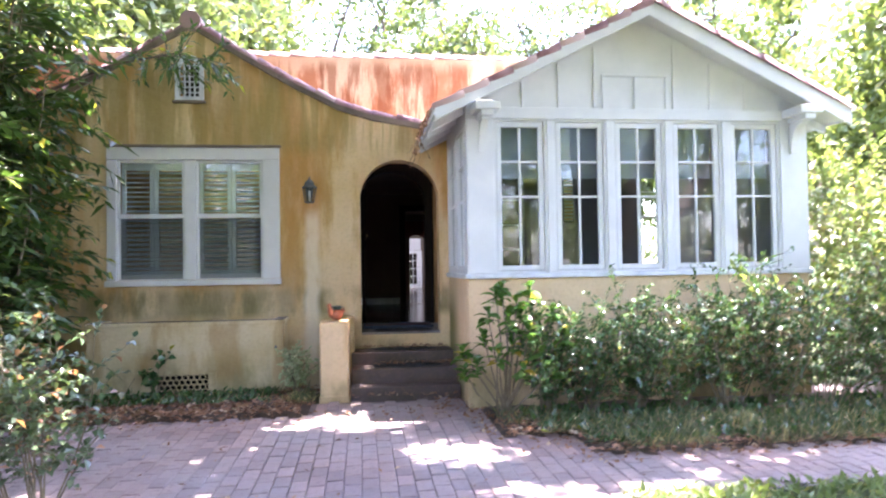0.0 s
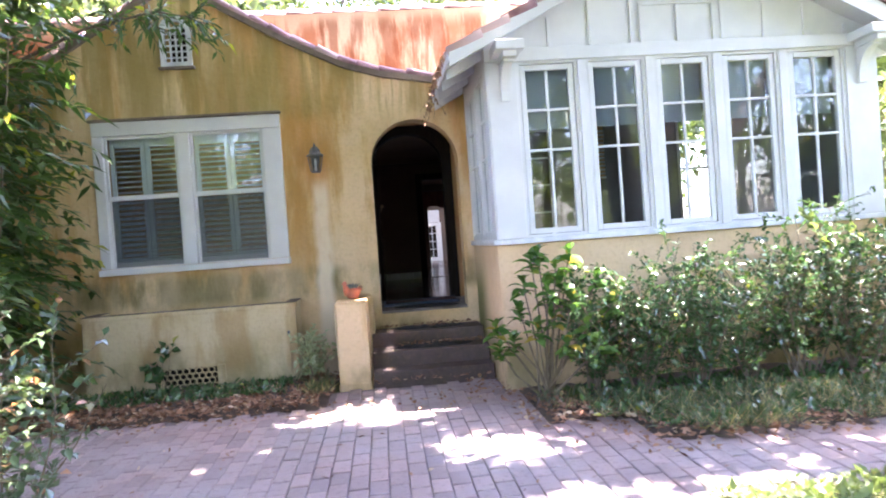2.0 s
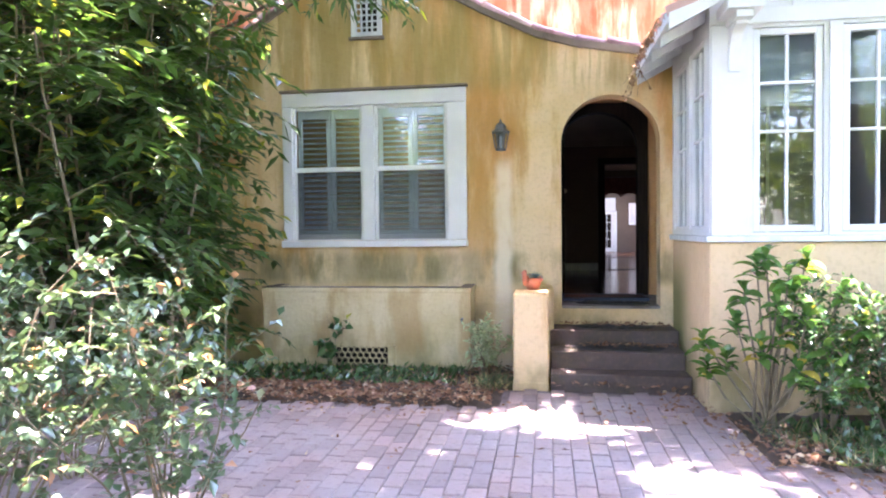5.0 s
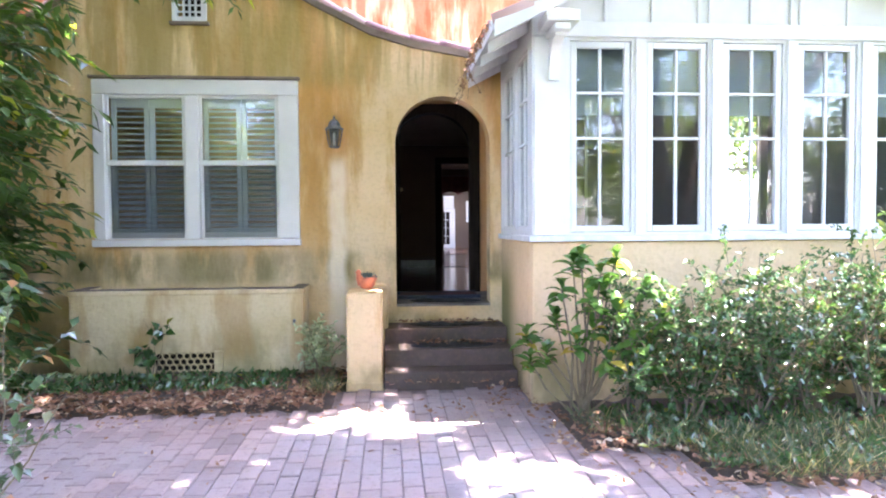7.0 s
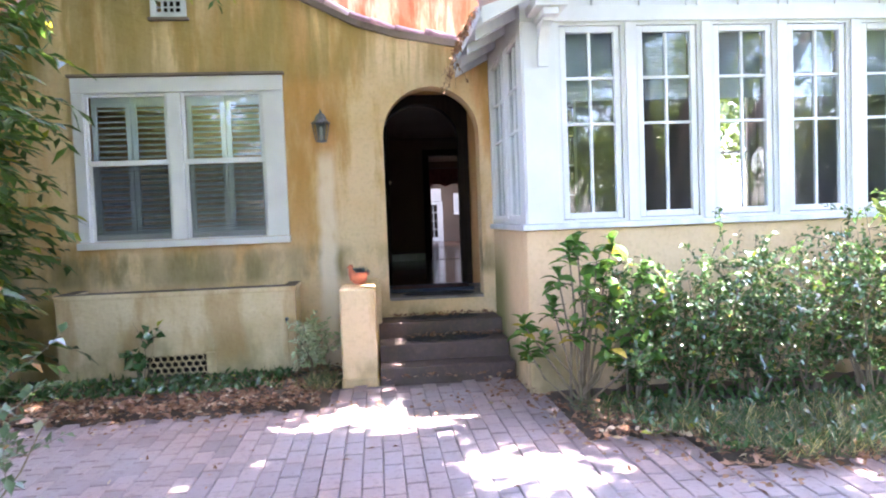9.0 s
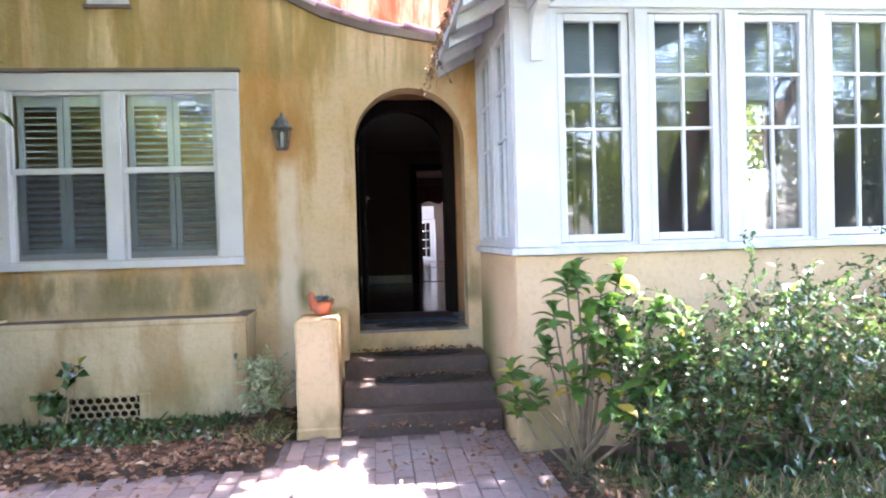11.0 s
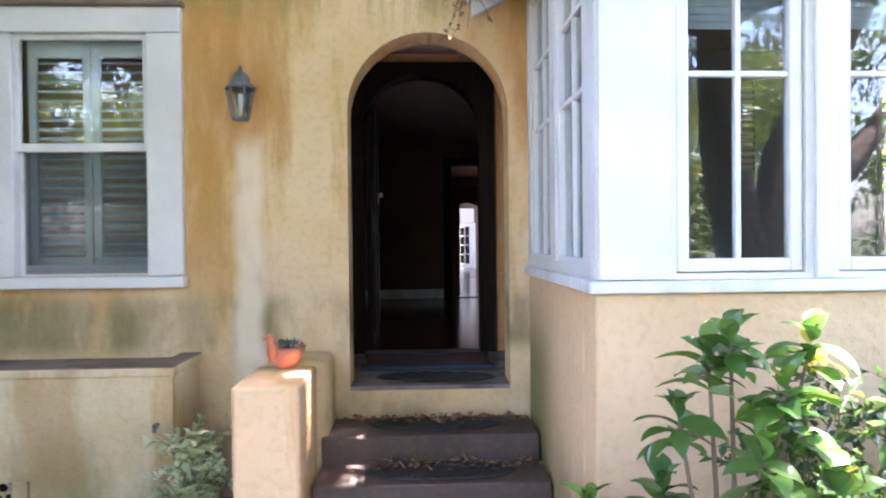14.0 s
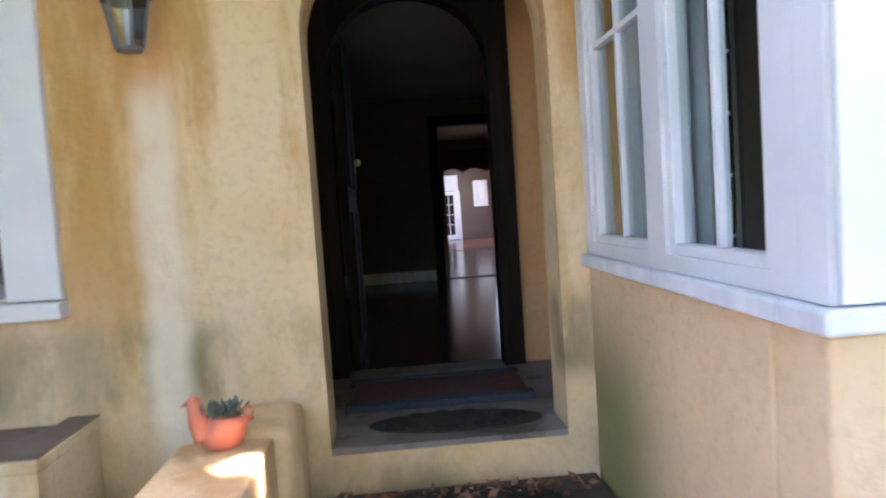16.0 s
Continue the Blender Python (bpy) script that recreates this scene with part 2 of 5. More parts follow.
L_PALE = leaf_material("pale_green_leaf", (0.28, 0.36, 0.2), (0.5, 0.55, 0.4), (0.6, 0.58, 0.4), 0.45, 0.25, 0.1)
L_GRASS = leaf_material("grass_blade", (0.05, 0.075, 0.03), (0.12, 0.145, 0.065), (0.36, 0.30, 0.15), 0.5, 0.35, 0.22)
L_LITTER = leaf_material("dry_leaf", (0.14, 0.07, 0.04), (0.34, 0.20, 0.13), (0.45, 0.34, 0.24), 0.8, 0.1, 0.12, 0.2)
L_SUCCULENT = leaf_material("succulent", (0.07, 0.10, 0.10), (0.14, 0.18, 0.17), (0.2, 0.2, 0.15), 0.6, 0.05)


def glass_material():
    m, t, p = material("window_glass")
    fr = node(t, "ShaderNodeLayerWeight", Blend=0.5)
    k = math_of(t, "ADD", math_of(t, "MULTIPLY", math_of(t, "POWER", fr.outputs["Facing"], 5.0), 0.92), 0.052)
    tp = node(t, "ShaderNodeBsdfTransparent", Color=(0.86, 0.9, 0.9, 1))
    gl = node(t, "ShaderNodeBsdfGlossy", Roughness=0.0)
    mix = t.nodes.new("ShaderNodeMixShader")
    t.links.new(k, mix.inputs[0])
    t.links.new(tp.outputs[0], mix.inputs[1])
    t.links.new(gl.outputs[0], mix.inputs[2])
    t.links.new(mix.outputs[0], t.nodes["Material Output"].inputs["Surface"])
    return m


M_GLASS = glass_material()


def screen_material():
    """Fine insect mesh: half open, half grey wire."""
    m, t, p = material("insect_screen")
    p.inputs["Base Color"].default_value = (0.06, 0.068, 0.08, 1)
    p.inputs["Roughness"].default_value = 0.7
    tp = t.nodes.new("ShaderNodeBsdfTransparent")
    mix = t.nodes.new("ShaderNodeMixShader")
    mix.inputs[0].default_value = 0.28
    t.links.new(tp.outputs[0], mix.inputs[1])
    t.links.new(p.outputs[0], mix.inputs[2])
    t.links.new(mix.outputs[0], t.nodes["Material Output"].inputs["Surface"])
    return m


M_SCREEN = screen_material()


# ---- builders ----
def box(bm, lo, hi, bevel=0.0):
    made = bmesh.ops.create_cube(bm, size=1.0)["verts"]
    for v in made:
        v.co = Vector([lo[i] + (v.co[i] + 0.5) * (hi[i] - lo[i]) for i in range(3)])
    if bevel:
        edges = list({e for v in made for e in v.link_edges})
        bmesh.ops.bevel(bm, geom=edges, offset=bevel, segments=2, affect="EDGES", profile=0.5)
    return bm


def boxes(*sizes, bevel=0.0):
    bm = bmesh.new()
    for lo, hi in sizes:
        box(bm, lo, hi, bevel)
    return bm


def mesh_of(name, bm, mat, smooth=False):
    me = bpy.data.meshes.new(name)
    bm.to_mesh(me)
    bm.free()
    me.materials.append(mat)
    if smooth:
        me.shade_smooth()
    return me


def part(name, bm, mat, parent=None, label="", smooth=False):
    me = bm if isinstance(bm, bpy.types.Mesh) else mesh_of(name, bm, mat, smooth)
    ob = new(name, me)
    ob.parent = parent
    return tagged(ob, label)


def thing(name, at=(0, 0, 0), label="", category="", group="", kind=""):
    ob = new(name)
    ob.location = at
    ob.empty_display_size = 0.1
    return tagged(ob, label, category, group, kind)


def structure(name, bm, mat, label="", category="", smooth=False):
    return tagged(part(name, bm, mat, None, label, smooth), label, category or name.split("_")[0], "", "structure")


def plate(outer, holes, y0, y1):
    """An upright slab in the xz plane with holes, from y0 to y1."""
    bm = bmesh.new()
    edges = []
    for loop in (outer, *holes):
        vs = [bm.verts.new((x, y0, z)) for x, z in loop]
        edges += [bm.edges.new((vs[i], vs[(i + 1) % len(vs)])) for i in range(len(vs))]
    bmesh.ops.triangle_fill(bm, use_beauty=True, use_dissolve=False, edges=edges)
    got = bmesh.ops.extrude_face_region(bm, geom=list(bm.faces))["geom"]
    for v in got:
        if isinstance(v, bmesh.types.BMVert):
            v.co.y = y1
    bmesh.ops.recalc_face_normals(bm, faces=list(bm.faces))
    return bm


def rect(x0, x1, z0, z1):
    return [(x0, z0), (x1, z0), (x1, z1), (x0, z1)]


def arch(x0, x1, z0, spring, top, n=20):
    cx, rx = (x0 + x1) / 2, (x1 - x0) / 2
    return [(x0, z0), (x1, z0)] + [(cx + rx * math.cos(math.pi * i / n), spring + (top - spring) * math.sin(math.pi * i / n)) for i in range(n + 1)]


def tube(bm, points, radii, sides=6):
    rings = []
    for i, p in enumerate(points):
        d = (Vector(points[min(i + 1, len(points) - 1)]) - Vector(points[max(i - 1, 0)])).normalized()
        a = d.orthogonal().normalized()
        b = d.cross(a)
        rings.append([bm.verts.new(Vector(p) + radii[i] * (math.cos(2 * math.pi * k / sides) * a + math.sin(2 * math.pi * k / sides) * b)) for k in range(sides)])
    for r0, r1 in zip(rings, rings[1:]):
        for k in range(sides):
            bm.faces.new((r0[k], r0[(k + 1) % sides], r1[(k + 1) % sides], r1[k]))
    bm.faces.new(rings[-1])
    bm.faces.new(rings[0][::-1])
    return bm


def lathe(bm, profile, sides=16, centre=(0, 0, 0)):
    rings = []
    for r, z in profile:
        rings.append([bm.verts.new((centre[0] + r * math.cos(2 * math.pi * k / sides), centre[1] + r * math.sin(2 * math.pi * k / sides), centre[2] + z)) for k in range(sides)])
    for r0, r1 in zip(rings, rings[1:]):
        for k in range(sides):
            bm.faces.new((r0[k], r0[(k + 1) % sides], r1[(k + 1) % sides], r1[k]))
    bm.faces.new(rings[-1])
    bm.faces.new(rings[0][::-1])
    return bm


def leaves_mesh(name, spots, ways, lengths, widths, mat, seed, fold=0.25, droop=0.0, tumble=1.0):
    """Many folded leaves in one mesh: base, two sides, midrib, tip."""
    rng = np.random.default_rng(seed)
    n = len(spots)
    p, d = np.asarray(spots, float), np.asarray(ways, float)
    d = d / (np.linalg.norm(d, axis=1, keepdims=True) + 1e-9)
    up = np.tile((0.0, 0.0, 1.0), (n, 1)) + tumble * rng.normal(0, 0.6, (n, 3))
    side = np.cross(d, up)
    side /= np.linalg.norm(side, axis=1, keepdims=True) + 1e-9
    nor = np.cross(side, d)
    ln, w = np.asarray(lengths, float).reshape(-1, 1), np.asarray(widths, float).reshape(-1, 1)
    sag = np.zeros((n, 3))
    sag[:, 2:] = -droop * ln
    mid = p + 0.45 * ln * d + 0.3 * sag
    v = np.stack([p, mid + 0.5 * w * side + fold * w * nor, mid, mid - 0.5 * w * side + fold * w * nor, p + ln * d + sag], 1).reshape(-1, 3)
    f = (np.array([[0, 2, 1], [0, 3, 2], [1, 2, 4], [2, 3, 4]])[None] + 5 * np.arange(n)[:, None, None]).reshape(-1, 3)
    me = bpy.data.meshes.new(name)
    me.vertices.add(len(v))
    me.vertices.foreach_set("co", v.ravel())
    me.loops.add(f.size)
    me.loops.foreach_set("vertex_index", f.ravel())
    me.polygons.add(len(f))
    me.polygons.foreach_set("loop_start", np.arange(0, f.size, 3))
    me.update(calc_edges=True)
    me.materials.append(mat)
    return me


def curve_points(start, way, length, steps, bend, rng):
    pts, d = [Vector(start)], Vector(way).normalized()
    for _ in range(steps):
        d = (d + Vector(rng.normal(0, bend, 3).tolist())).normalized()
        pts.append(pts[-1] + d * length / steps)
    return pts


def shrub(name, at, stems, height, spread, leaf, mat, seed, label, category="shrub", twigs=7, per_twig=9, lean=(0, 0), bare=0.25, droop=0.1, stem_r=0.012, group="", front=None, kind="", tumble=1.0):
    """A bush of bent stems with leafy twigs. leaf: length, width; front: y past which no leaf goes."""
    rng = np.random.default_rng(seed)
    root = thing(name, at, label, category, group, kind)
    wood, spots, ways = bmesh.new(), [], []
    for _ in range(stems):
        a, r = rng.uniform(0, 2 * math.pi), rng.uniform(0.1, 1) * spread
        h = height * rng.uniform(0.6, 1.0)
        start = (0.25 * r * math.cos(a), 0.25 * r * math.sin(a), 0)
        pts = curve_points(start, (r * math.cos(a) + lean[0], r * math.sin(a) + lean[1], h), math.hypot(h, r), 6, 0.14, rng)
        tube(wood, pts, [stem_r * (1 - 0.13 * i) for i in range(7)], 5)
        for _ in range(twigs):
            s = rng.uniform(bare, 1.0) * 5.99
            i = int(s)
            p = pts[i].lerp(pts[i + 1], s - i)
            tw = Vector(rng.normal(0, 1, 3).tolist())
            tw.z = abs(tw.z) * 0.5 + 0.1
            tl = height * rng.uniform(0.12, 0.28)
            q = curve_points(p, tw, tl, 3, 0.15, rng)
            tube(wood, q, [stem_r * 0.4, stem_r * 0.3, stem_r * 0.25, stem_r * 0.15], 3)
            for k in range(per_twig):
                s2 = (k + 1) / per_twig * 2.99
                j = int(s2)
                b = q[j].lerp(q[j + 1], s2 - j)
                w = (q[j + 1] - q[j]).normalized() + Vector(rng.normal(0, 0.75, 3).tolist())
                if front is None or (b + w.normalized() * leaf[0]).y + at[1] < front:
                    spots.append(b)
                    ways.append(w)
    part("branchwork", wood, M_TWIG, root, "thin brown stems")
    n = len(spots)
    me = leaves_mesh("foliage", spots, ways, leaf[0] * rng.uniform(0.6, 1.2, n), leaf[1] * rng.uniform(0.7, 1.15, n), mat, seed, droop=droop, tumble=tumble)
    part("foliage", me, mat, root)
    return root


def tree(name, at, height, trunk_r, crown_r, crown_base, count, leaf, mat, seed, label, limbs=9, keep=None, lean=(0, 0), clump=0.9, flat=1.0, fill=0):
    rng = np.random.default_rng(seed)
    root = thing(name, at, label, "tree")
    wood = bmesh.new()
    top = Vector((lean[0], lean[1], crown_base + 0.45 * (height - crown_base)))
    pts = [Vector((0, 0, -0.1)).lerp(top, i / 6) + Vector(rng.normal(0, trunk_r * 0.3, 3).tolist()) * (0 if i == 0 else 1) for i in range(7)]
    tube(wood, pts, [trunk_r * (1.35 if i == 0 else 1 - 0.1 * i) for i in range(7)], 10)
    part("trunk", wood, M_BARK, root, "", True)
    spots, ways, wood = [], [], bmesh.new()
    centres = []
    for k in range(limbs):
        s = rng.uniform(0.5, 1.0)
        p = pts[int(s * 5.99)]
        a = 2 * math.pi * (k + rng.uniform(0, 0.6)) / limbs
        end = Vector((lean[0] + crown_r * math.cos(a) * rng.uniform(0.5, 0.95), lean[1] + crown_r * math.sin(a) * rng.uniform(0.5, 0.95), rng.uniform(crown_base, height - 0.3)))
        mids = [p.lerp(end, i / 5) + Vector((0, 0, 0.5 * math.sin(math.pi * i / 5))) + Vector(rng.normal(0, 0.12 * crown_r / 3, 3).tolist()) * (0 if i in (0, 5) else 1) for i in range(6)]
        tube(wood, mids, [trunk_r * (0.5 - 0.085 * i) for i in range(6)], 6)
        for q in mids[2:]:
            for _ in range(4):
                c = q + Vector((rng.normal(0, 0.2 * crown_r), rng.normal(0, 0.2 * crown_r), rng.normal(0, 0.13 * crown_r * flat)))
                centres.append(c)
                tube(wood, [q, q.lerp(c, 0.6) + Vector((0, 0, 0.1)), c], [trunk_r * 0.1, trunk_r * 0.06, trunk_r * 0.03], 4)
    part("limbs", wood, M_BARK, root)
    for _ in range(fill):
        a, q = rng.uniform(0, 2 * math.pi), crown_r * math.sqrt(rng.uniform(0, 1.1))
        centres.append(Vector((lean[0] + q * math.cos(a), lean[1] + q * math.sin(a), rng.uniform(crown_base + 0.3, height - 1.0))))
    centres = np.array([tuple(c) for c in centres])
    pick = rng.integers(0, len(centres), count)
    off = rng.normal(0, 1, (count, 3)) * clump * rng.uniform(0.35, 1, (len(centres), 1))[pick] * (0.5, 0.5, 0.33)
    p = centres[pick] + off
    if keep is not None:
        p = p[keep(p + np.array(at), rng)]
    n = len(p)
    w = rng.normal(0, 1, (n, 3)) - (0, 0, 0.3)
    me = leaves_mesh("crown", p, w, leaf[0] * rng.uniform(0.6, 1.25, n), leaf[1] * rng.uniform(0.7, 1.2, n), mat, seed)
    part("crown", me, mat, root)
    return root


# ---- ground ----
FX, PX = 8.6, 7.07        # y of the yellow front wall, y of the sunroom's front
bm = bmesh.new()
N = 24
grid = [[bm.verts.new((-400 + 800 * i / N, -400 + 800 * j / N, -0.035)) for j in range(N + 1)] for i in range(N + 1)]
for i in range(N):
    for j in range(N):
        bm.faces.new((grid[i][j], grid[i + 1][j], grid[i + 1][j + 1], grid[i][j + 1]))
structure("ground", bm, M_LAWN, "mossy green-brown ground round the house", "ground")
structure("road", boxes(((-9, -1.2, -0.03), (10, 7.65, -0.012))), M_JOINT, "sandy bedding under the brick paving", "pavement")


def bed(name, x0, x1, y0, y1, seed, label, hump=0.05):
    rng = np.random.default_rng(seed)
    bm = bmesh.new()
    nx, ny = int((x1 - x0) / 0.12) + 2, int((y1 - y0) / 0.12) + 2
    vs = []
    for i in range(nx):
        row = []
        for j in range(ny):
            edge = min(i, nx - 1 - i, j, ny - 1 - j)
            wob = (0.06 * math.sin(0.83 * i) + 0.045 * math.sin(2.3 * i + 1)) * (j == 0)
            row.append(bm.verts.new((x0 + (x1 - x0) * i / (nx - 1), y0 + (y1 - y0) * j / (ny - 1) + wob, -0.02 if edge == 0 else hump * min(1, edge / 3) + rng.uniform(0, 0.025))))
        vs.append(row)
    for i in range(nx - 1):
        for j in range(ny - 1):
            bm.faces.new((vs[i][j], vs[i + 1][j], vs[i + 1][j + 1], vs[i][j + 1]))
    structure(name, bm, M_SOIL, label, "garden bed", True)


bed("ground_bed_west", -7.5, -0.52, 7.0, 8.62, 3, "dark soil bed below the yellow wall")
bed("ground_bed_east", 1.72, 9.5, 5.22, 7.12, 4, "dark soil bed below the sunroom")
bed("ground_bed_corner", 1.12, 1.76, 5.86, 7.11, 6, "dark soil at the corner of the sunroom")
bed("ground_bed_shrubs", -8.0, -2.05, -1.0, 4.6, 5, "shaded dark soil under the shrubs")
structure("lawn", boxes(((1.6, -6, -0.03), (12, 4.3, 0.012))), M_LAWN, "lawn strip along the brick paving", "lawn")

# ---- yellow house front ----
PROFILE = [(-4.3, 3.1), (-3.6, 3.4), (-2.95, 3.80), (-2.45, 4.1), (-1.98, 4.36), (-1.39, 4.00), (-0.79, 3.66), (-0.24, 3.39), (0.17, 3.27), (0.77, 3.17), (1.25, 3.13)]
outer = [(-4.3, -0.05), (1.25, -0.05)] + PROFILE[::-1]
WIN = (-2.90, -1.03, 1.33, 2.84)
structure("wall_front", plate(outer, [arch(0.0, 0.97, 0.64, 2.29, 2.77), rect(*WIN), arch(-2.14, -1.88, 3.50, 3.85, 3.98, 10)], FX, FX + 0.25), M_FACADE,
          "ochre stucco gable wall with mould streaks", "wall")
structure("wall_parapet", boxes(((-4.55, 10.0, 3.0), (3.2, 10.22, 4.47))), M_PARAPET, "orange stucco parapet with rusty streaks", "wall")
structure("wall_west", boxes(((-4.55, 8.86, -0.05), (-4.3, 25, 3.1))), M_FACADE, "ochre stucco side wall", "wall")
structure("wall_back", plate([(-4.3, -0.05), (3.2, -0.05), (3.2, 3.1), (-4.3, 3.1)], [rect(1.62, 2.06, 0.64, 2.0)], 24.75, 25.0), M_SHADEPLASTER, "end wall with the room's gloom put into its colour", "wall")
structure("wall_east", boxes(((3.2, 9.9, -0.05), (3.4, 21.2, 3.1)), ((3.2, 24.0, -0.05), (3.4, 25, 3.1)), ((3.2, 21.2, -0.05), (3.4, 24.0, 1.0)), ((3.2, 21.2, 2.9), (3.4, 24.0, 3.1))), M_PLASTER, "plaster wall with a wide window opening", "wall")
structure("roof_flat", boxes(((-4.55, 8.86, 3.11), (3.4, 25, 3.25))), M_ROOF, "flat roof behind the parapet", "roof")
structure("ceiling", boxes(((-4.29, 8.86, 2.98), (3.19, 24.7, 3.1))), M_PLASTER, "plaster ceiling of the hall", "ceiling")
structure("floor_hall", boxes(((-4.29, 9.93, 0.5), (3.19, 24.74, 0.64))), M_FLOORWOOD, "polished reddish-brown wooden floor", "floor")
structure("floor_vestibule", boxes(((-0.298, 8.852, 0.40), (1.338, 9.925, 0.645)), ((0.002, 8.592, 0.618), (0.968, 8.851, 0.645)), bevel=0.003), M_SILL, "grey worn vestibule floor", "floor")
structure("wall_vestibule_west", boxes(((-0.42, 8.86, 0.3), (-0.3, 9.8, 2.97))), M_VEST, "warm plaster wall of the vestibule", "wall")
structure("wall_vestibule_east", boxes(((1.34, 8.86, 0.0), (1.45, 9.8, 2.97))), M_VEST, "warm plaster wall of the vestibule", "wall")
structure("wall_inner", plate([(-4.29, 0.3), (3.19, 0.3), (3.19, 2.97), (-4.29, 2.97)], [rect(-0.12, 1.03, 0.64, 2.9)], 9.8, 9.92), M_VEST, "plaster wall round the inner doorway", "wall")
structure("wall_hall", plate([(-4.29, 0.64), (3.19, 0.64), (3.19, 2.97), (-4.29, 2.97)], [rect(0.93, 2.9, 0.645, 2.62)], 14.6, 14.75), M_SHADEPLASTER, "hall wall with a wide opening, darkened for indoor shade", "wall")
structure("wall_far", plate([(-4.29, 0.64), (3.19, 0.64), (3.19, 2.97), (-4.29, 2.97)], [rect(1.40, 2.9, 0.645, 2.75)], 20.05, 20.2), M_SHADEPLASTER, "partition before the far room, darkened for indoor shade", "wall")
structure("baseboard", boxes(((-3.0, 14.56, 0.642), (0.80, 14.598, 0.78)), bevel=0.006), M_WHITE_OLD, "pale baseboard along the hall wall", "baseboard")
structure("wall_hall_west", boxes(((-1.5, 9.93, 0.64), (-1.38, 14.59, 2.97))), M_SHADEPLASTER, "hall side wall, darkened for indoor shade", "wall")

# door sill and steps
steps = thing("entrance_steps", (0.48, 8.1, 0), "dark weathered concrete entrance steps with dry leaves", "steps", "", "structure")
for z, y0 in ((0.15, 7.62), (0.305, 7.88), (0.455, 8.2)):
    st = part("step", boxes(((-0.12 - 0.48, y0 - 8.1, -0.03), (1.075 - 0.48, 8.597 - 8.1, z)), bevel=0.012), M_CONCRETE, steps)


def oval_mat(at, rx, ry, rz):
    mat = thing("door_mat", at, "black oval rubber mat strewn with dry leaves", "mat", "oval mats")
    bm = bmesh.new()
    lathe(bm, [(0.96, 0), (1.0, 0.006), (0.98, 0.012), (0.9, 0.014)], 36)
    bmesh.ops.scale(bm, vec=(rx, ry, 1), verts=bm.verts)
    part("mat_base", bm, M_RUBBER, mat)
    bm = bmesh.new()
    for k in range(14):
        a = 2 * math.pi * k / 14
        made = bmesh.ops.create_cone(bm, segments=8, radius1=0.045, radius2=0.04, depth=0.006, cap_ends=True)["verts"]
        bmesh.ops.translate(bm, vec=(0.72 * rx * math.cos(a), 0.68 * ry * math.sin(a), 0.016), verts=made)
    part("raised_pattern", bm, M_RUBBER, mat)
    mat.rotation_euler = (0, 0, radians(rz))
    return mat


oval_mat((0.52, 8.80, 0.646), 0.38, 0.135, -4)
oval_mat((0.50, 8.40, 0.457), 0.38, 0.13, -2)
oval_mat((0.52, 8.05, 0.307), 0.40, 0.14, 0)
rug = thing("entry_rug", (0.47, 9.3, 0.646), "thick doormat with a red middle and blue edge", "rug")
part("rug_field", boxes(((-0.42, -0.17, 0), (0.44, 0.2, 0.03)), bevel=0.008), M_RUGRED, rug, "dark red field")
part("rug_border", boxes(((-0.45, -0.26, 0), (0.46, -0.172, 0.034)), ((-0.45, 0.202, 0), (0.46, 0.26, 0.034)), bevel=0.008), M_RUGBLUE, rug, "blue border")

# inner doorway: dark arched frame, open door
fr = thing("door_1", (0.45, 9.86, 0.64), "dark wooden arched door frame, door standing open", "door", "", "structure")
part("door_frame", plate([(-0.57, 0), (-0.45, 0)] + [(0.45 * math.cos(math.pi * (1 - i / 16)), 1.75 + 0.40 * math.sin(math.pi * i / 16)) for i in range(17)] + [(0.45, 0), (0.57, 0), (0.57, 2.255), (-0.57, 2.255)], [], -0.11, 0.05), M_DARKWOOD_VOID, fr, "", False)
leaf = part("door_leaf", boxes(((-0.44, 0.06, 0.01), (-0.395, 0.90, 2.1)), ((-0.39, 0.14, 0.15), (-0.38, 0.42, 0.95)), ((-0.39, 0.54, 0.15), (-0.38, 0.82, 0.95)), ((-0.39, 0.14, 1.1), (-0.38, 0.42, 1.95)), ((-0.39, 0.54, 1.1), (-0.38, 0.82, 1.95)), bevel=0.004), M_DARKWOOD_VOID, fr, "dark panelled door leaf standing open")
bm = bmesh.new()
lathe(bm, [(0.012, 0), (0.022, 0.012), (0.024, 0.03), (0.014, 0.045)], 12)
bmesh.ops.rotate(bm, cent=(0, 0, 0), matrix=Matrix.Rotation(math.pi / 2, 3, "Y"), verts=bm.verts)
box(bm, (0.0, -0.008, -0.07), (0.012, 0.008, -0.0))
bmesh.ops.translate(bm, vec=(-0.382, 0.66, 1.28), verts=bm.verts)
part("door_knocker", bm, M_BRASS, leaf, "small shiny brass knocker", True)
tr = thing("trim_hall_opening", (1.97, 14.57, 0.64), "dark wooden casing of the hall opening", "trim", "", "structure")
part("casing", boxes(((-1.16, -0.02, 0.003), (-1.042, 0.026, 1.98)), ((1.002, -0.02, 0.003), (1.1, 0.026, 1.98)), bevel=0.004), M_DARKWOOD_VOID, tr)
part("lintel", boxes(((-1.16, -0.03, 1.984), (1.1, 0.026, 2.1)), bevel=0.004), M_DARKWOOD_VOID, tr)

